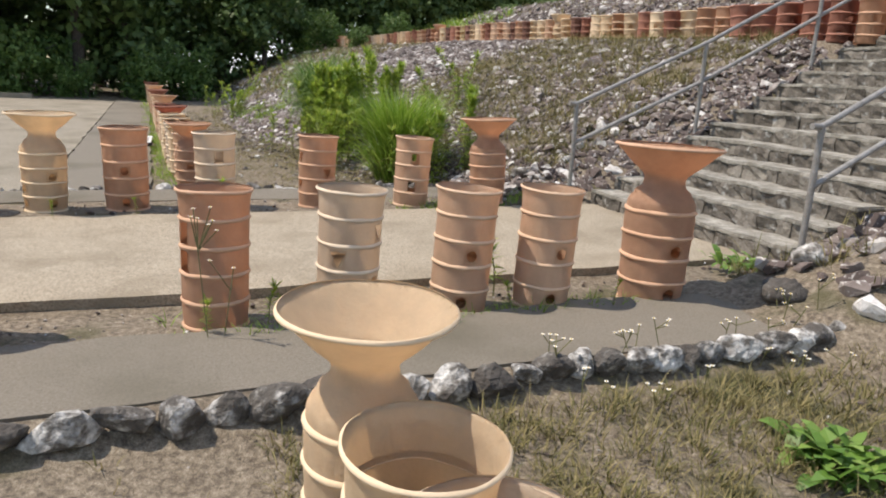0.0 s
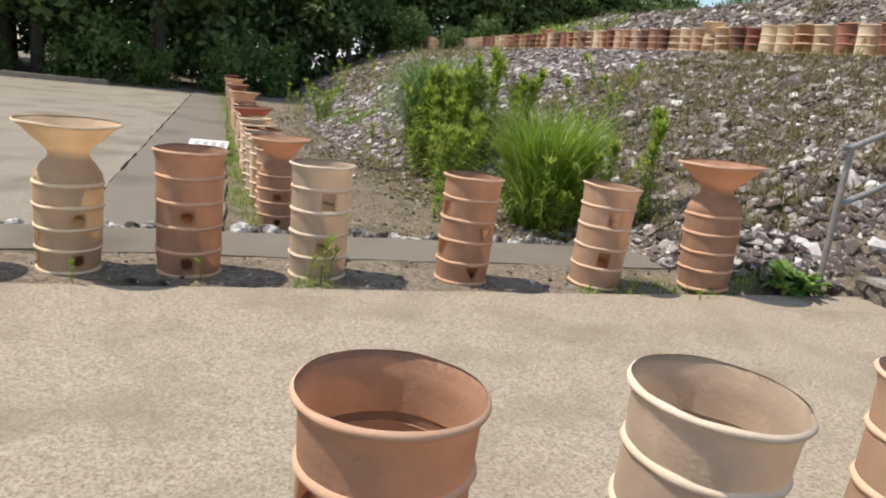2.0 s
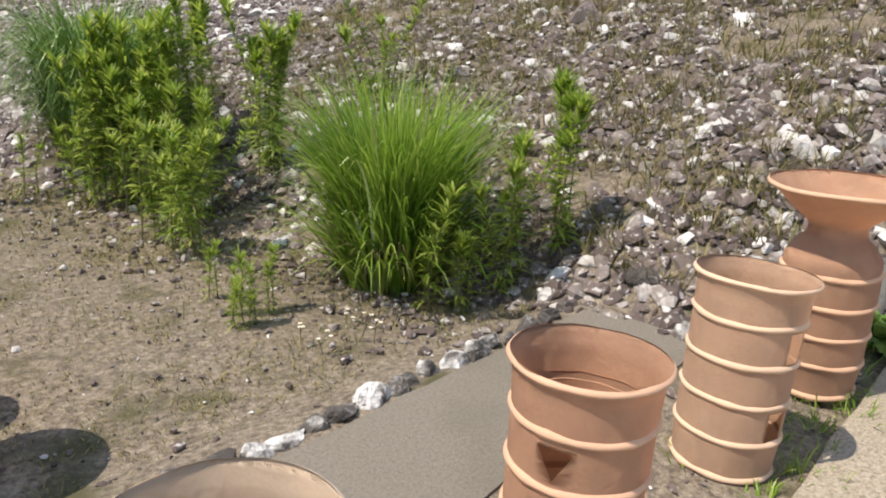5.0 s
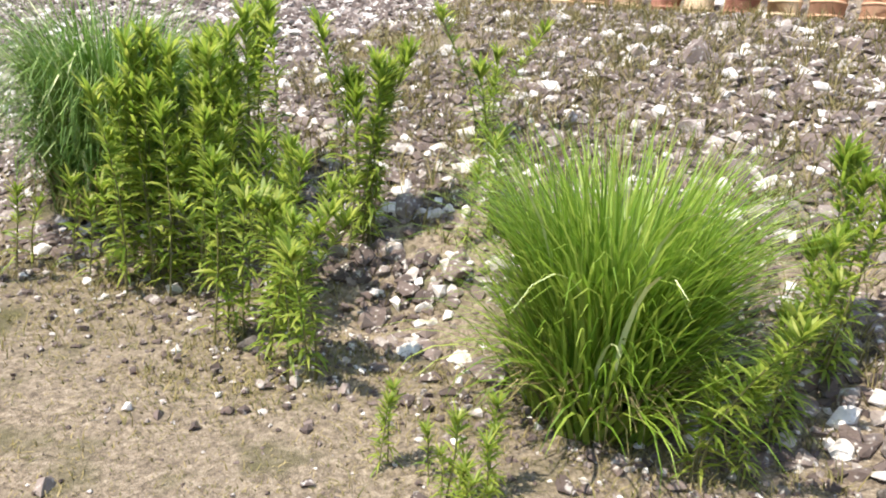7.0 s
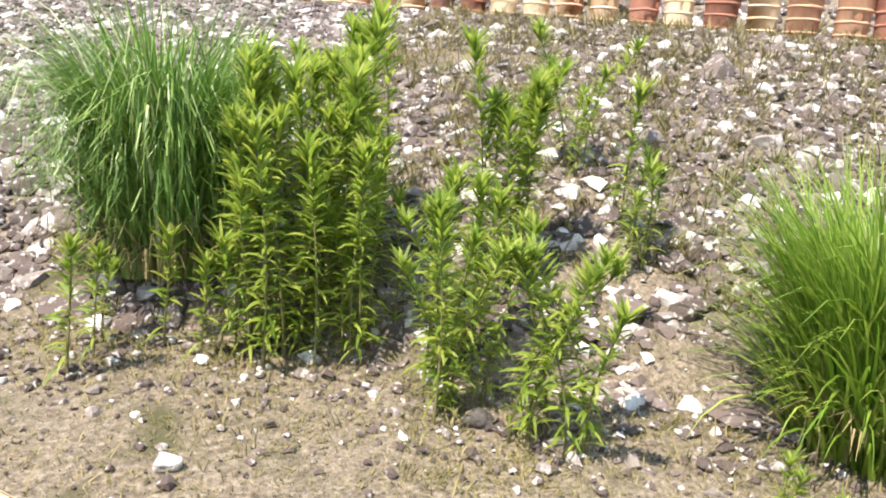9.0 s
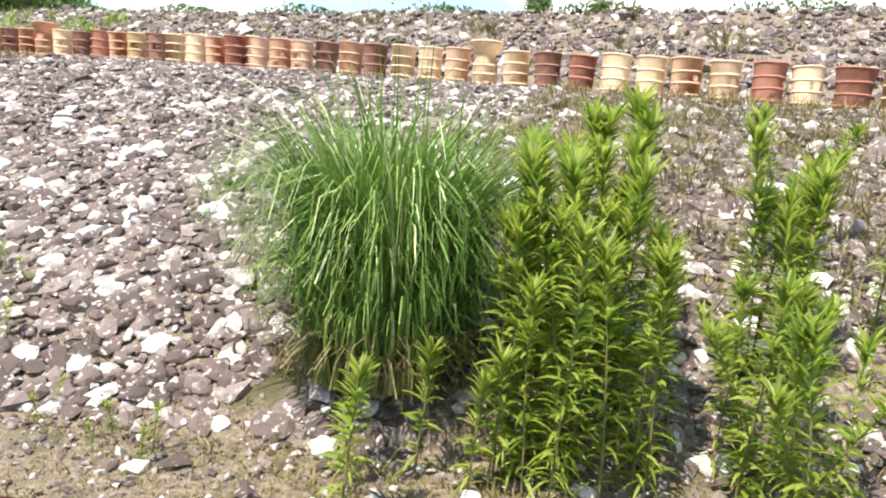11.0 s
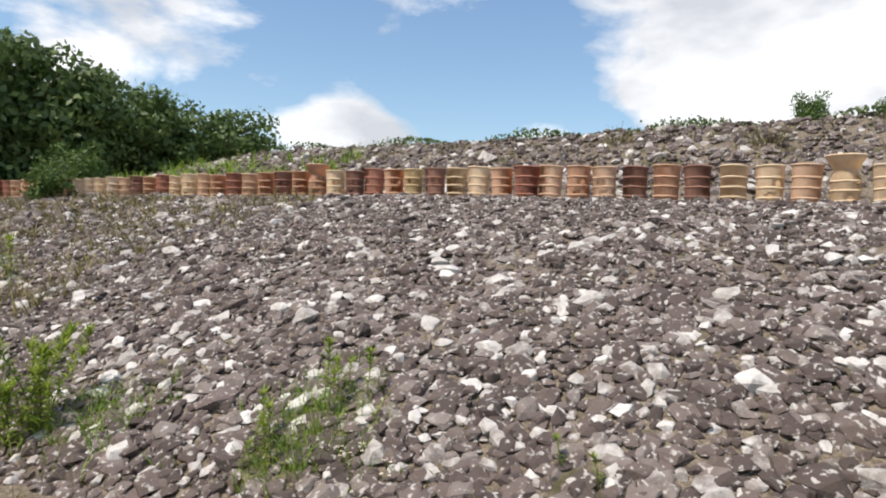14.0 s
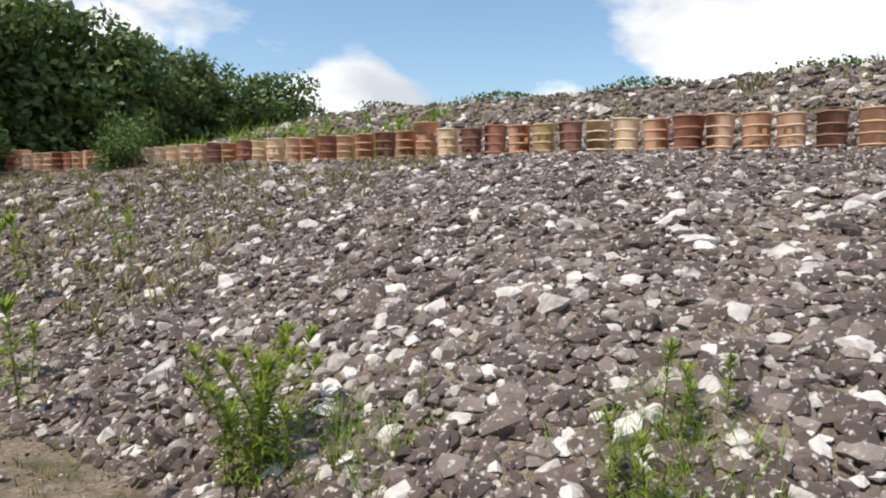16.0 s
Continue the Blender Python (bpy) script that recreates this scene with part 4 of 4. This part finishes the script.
V, F, n = [], [], 0
for _ in range(2200):
    y = pb.uniform(9.15, 16.5)
    x = foot(y) + pb.normal(-.25, .45)
    vs, fs = SHAPES_LOW[pb.integers(18)]
    s = .05 * math.exp(pb.normal(0, .45))
    V.append(vs * s + (x, y, float(height(x, y)) + s * .12))
    F.append(fs + n)
    n += len(vs)
tagged(arrays("rubble", np.concatenate(V), np.concatenate(F), M_STONE), "small broken stones at the foot of the slope", "rubble", kind="stuff")
tufts("moss_patch", [(2.05 + rt.normal(0, .17), 11.3 + rt.normal(0, .2)) for _ in range(420)], 7, .03, .007, M_DRY, "brown and olive moss on bare soil", 13, 1.0)
tufts("dry_grass", [(2.5 + rt.normal(0, .22), 20.8 + rt.normal(0, .3)) for _ in range(60)] + [(2.9 + rt.normal(0, .3), 18.95 + rt.normal(0, .25)) for _ in range(90)], 10, .26, .007, M_BLADE, "green grass tufts at the foot of the slope", 14, .25)
tufts("straw_litter", [(foot(y) + rt.normal(-.45, .5), y) for y in rt.uniform(9.2, 15.5, 3000)], 7, .10, .006, M_DRY, "pale flattened straw at the foot of weeds", 12, 1.2)


# ---------------------------------------------------------------- sign board lying on the path
board = tagged(empty("sign_board", -.16, 14.5, -.05, -4, .9), "low white notice board on a dark frame on the path", "sign")
bm = bmesh.new()
box(bm, -.36, .36, -.22, .22, 0, .06, .008)
part("frame", bm, M_BOARD_DARK, board)
bm = bmesh.new()
box(bm, -.29, .35, -.205, .205, .06, .075, .003)
for v in bm.verts:
    v.co.z += (v.co.y + .2) * .22
panel = part("panel", bm, M_BOARD, board)
for k in range(4):
    bm = bmesh.new()
    for j in range(3):
        box(bm, -.2 + k * .14, -.12 + k * .14, -.12 + j * .09, -.08 + j * .09, .078 + (.08 + j * .09) * .22, .081 + (.1 + j * .09) * .22)
    part("text_block", bm, M_INK, panel)

# ---------------------------------------------------------------- trees and far edge
def tree_variant(seed, tall, wide, n, leaf, mat, label):
    """Tapered trunk with limbs and a crown of many small leaf clumps."""
    r = np.random.default_rng(seed)
    root = empty("tree")
    bm = bmesh.new()
    bmesh.ops.create_cone(bm, cap_ends=True, segments=9, radius1=tall * .022, radius2=tall * .006, depth=tall * .85, matrix=Matrix.Translation((0, 0, tall * .425)))
    ends = []
    for k in range(9):
        a, z = r.uniform(0, math.tau), tall * r.uniform(.25, .8)
        e = Vector((math.cos(a), math.sin(a), .55)) * wide * r.uniform(.4, .75) + Vector((0, 0, z))
        tube(bm, (0, 0, z), e, tall * .005, 6)
        ends.append(e)
    part("trunk", bm, M_BARK, root)
    lobes = np.array([list(e) for e in ends] + [[r.normal(0, wide * .25), r.normal(0, wide * .25), tall * r.uniform(.12, .95)] for _ in range(26)])
    size = r.uniform(.28, .5, len(lobes)) * wide
    which = r.integers(0, len(lobes), n)
    d = r.normal(0, 1, (n, 3))
    d /= np.linalg.norm(d, axis=1)[:, None]
    rad = size[which] * r.uniform(.55, 1.05, n)
    c = lobes[which] + d * rad[:, None] * (1, 1, .8)
    c[:, 2] = np.clip(c[:, 2], .15, None)
    u = r.normal(0, 1, (n, 3))
    u /= np.linalg.norm(u, axis=1)[:, None]
    w = np.cross(u, d)
    w /= np.linalg.norm(w, axis=1)[:, None]
    ls = (leaf * r.uniform(.6, 1.4, n))[:, None]
    v = np.stack([c - u * ls, c + w * ls * .55, c + u * ls, c - w * ls * .55], 1).reshape(-1, 3)
    f = np.arange(4 * n).reshape(n, 4)
    arrays("crown", v, f, mat, root)
    return tagged(root, label, "tree", "woodland trees")


TREES = [tree_variant(s, t, w, 5400, lf * .78, M_TREE, "dark green broadleaf tree at the wood's edge") for s, t, w, lf in ((1, 12, 4.0, .30), (2, 10, 3.7, .28), (3, 14, 4.0, .30), (4, 8.5, 3.5, .26))]
BUSH = tree_variant(8, 2.6, 1.6, 2600, .10, M_TREE_LIGHT, "fresh green shrub at the wood's edge")
BUSH["category"], BUSH["group"] = "shrub", "shrubs"
rq = random.Random(31)
placed = set()


def plant(src, x, y, z, s, turn):
    m = pose(x, y, z, 0, 0, turn) @ Matrix.Scale(s, 4)
    if src not in placed:
        placed.add(src)
        src.matrix_basis = m
    else:
        copy_thing(src, Matrix()).matrix_basis = m


for row, (yy, step, x1) in enumerate(((34.5, 3.0, 1), (39, 3.6, 6), (45, 4.0, 6), (52, 6, 8))):
    x = -40
    while x < x1:
        px, py = x + rq.uniform(-1, 1), yy + rq.uniform(-1.2, 1.2) + max(0, x + 4) * .2
        plant(TREES[rq.randrange(4)], px, py, float(height(px, py)) * .5 - .3, rq.uniform(.85, 1.15) * (.72 if px > 2 else 1), rq.uniform(0, 360))
        x += step
for tx, ty in ((5.0, 38.6), (6.4, 43.2), (.5, 44), (3.2, 47.5), (5.6, 51), (7.6, 49), (9.0, 54)):
    plant(TREES[0], tx, ty, float(height(tx, ty)) * .6 - .3, .95 if ty > 43.5 else .62, tx * 77)
# the wood behind the far end of the mound, falling away to the east
for k in range(17):
    x = 9.5 + (k // 2) * 2.9 + rq.uniform(-.7, .7)
    y = 48.5 + (k % 2) * 4 + rq.uniform(-.8, .8)
    i = rq.choice((0, 1, 3))
    base = float(height(x, y)) - .3
    top = float(np.interp(x, (14, 18, 22, 28, 32, 36), (11.4, 10.9, 10.1, 9.5, 8.9, 7.5))) * rq.uniform(.93, 1.03)
    plant(TREES[i], x, y, base, (top - base) / ((12, 10, 14, 8.5)[i] * .95 + 1.5), rq.uniform(0, 360))
for k in range(16):
    x = -30 + k * 2.1
    plant(BUSH, x + rq.uniform(-.6, .6), 32.5 + rq.uniform(0, 1.5), -.2, rq.uniform(.5, 1.0), rq.uniform(0, 360))
for bx, by, bs in ((8.6, 33, .42), (8.4, 40, .8), (7.6, 43, .7), (14.9, 17.0, .27), (14.9, 15.6, .2), (11.5, 37, .6)):
    plant(BUSH, bx, by, float(height(bx, by)) - .1, bs, rq.uniform(0, 360))
# clipped hedge along the top of the mound
rh = np.random.default_rng(66)
n = 9000
hy = rh.uniform(2, 31, n)
hx = np.array([float(row_x(v)) for v in hy]) + 5.4 + rh.normal(0, .22, n)
hz = TOPZ - .1 + rh.uniform(0, .28, n) * (1 + .5 * np.sin(hy * 1.7))
c = np.stack([hx, hy, hz], -1)
u = rh.normal(0, 1, (n, 3))
u /= np.linalg.norm(u, axis=1)[:, None]
w = np.cross(u, rh.normal(0, 1, (n, 3)))
w /= np.linalg.norm(w, axis=1)[:, None]
v = np.stack([c - u * .055, c + w * .03, c + u * .055, c - w * .03], 1).reshape(-1, 3)
tagged(arrays("hedge", v, np.arange(4 * n).reshape(n, 4), M_TREE), "low dark green hedge along the mound top", "hedge", kind="stuff")


def park_fence(x0, x1, y, z):
    root = tagged(empty("pipe_fence", x0, y, z), "low grey pipe fence at the forecourt's edge", "fence")
    x = 0.0
    while x <= x1 - x0:
        bm = bmesh.new()
        tube(bm, (x, 0, 0), (x, 0, .85), .03, 8)
        part("post", bm, M_STEEL, root)
        x += 1.8
    for h in (.45, .82):
        bm = bmesh.new()
        tube(bm, (0, 0, h), (x1 - x0, 0, h), .025, 8)
        part("bar", bm, M_STEEL, root)


park_fence(-26, -9, 31.0, -.1)
bm = bmesh.new()
box(bm, -40, -4.3, 30.05, 30.3, -.2, .12, .02)
tagged(part("trim_forecourt", bm, M_CONCRETE_GREY), "low concrete edging of the forecourt", "edging", kind="structure")
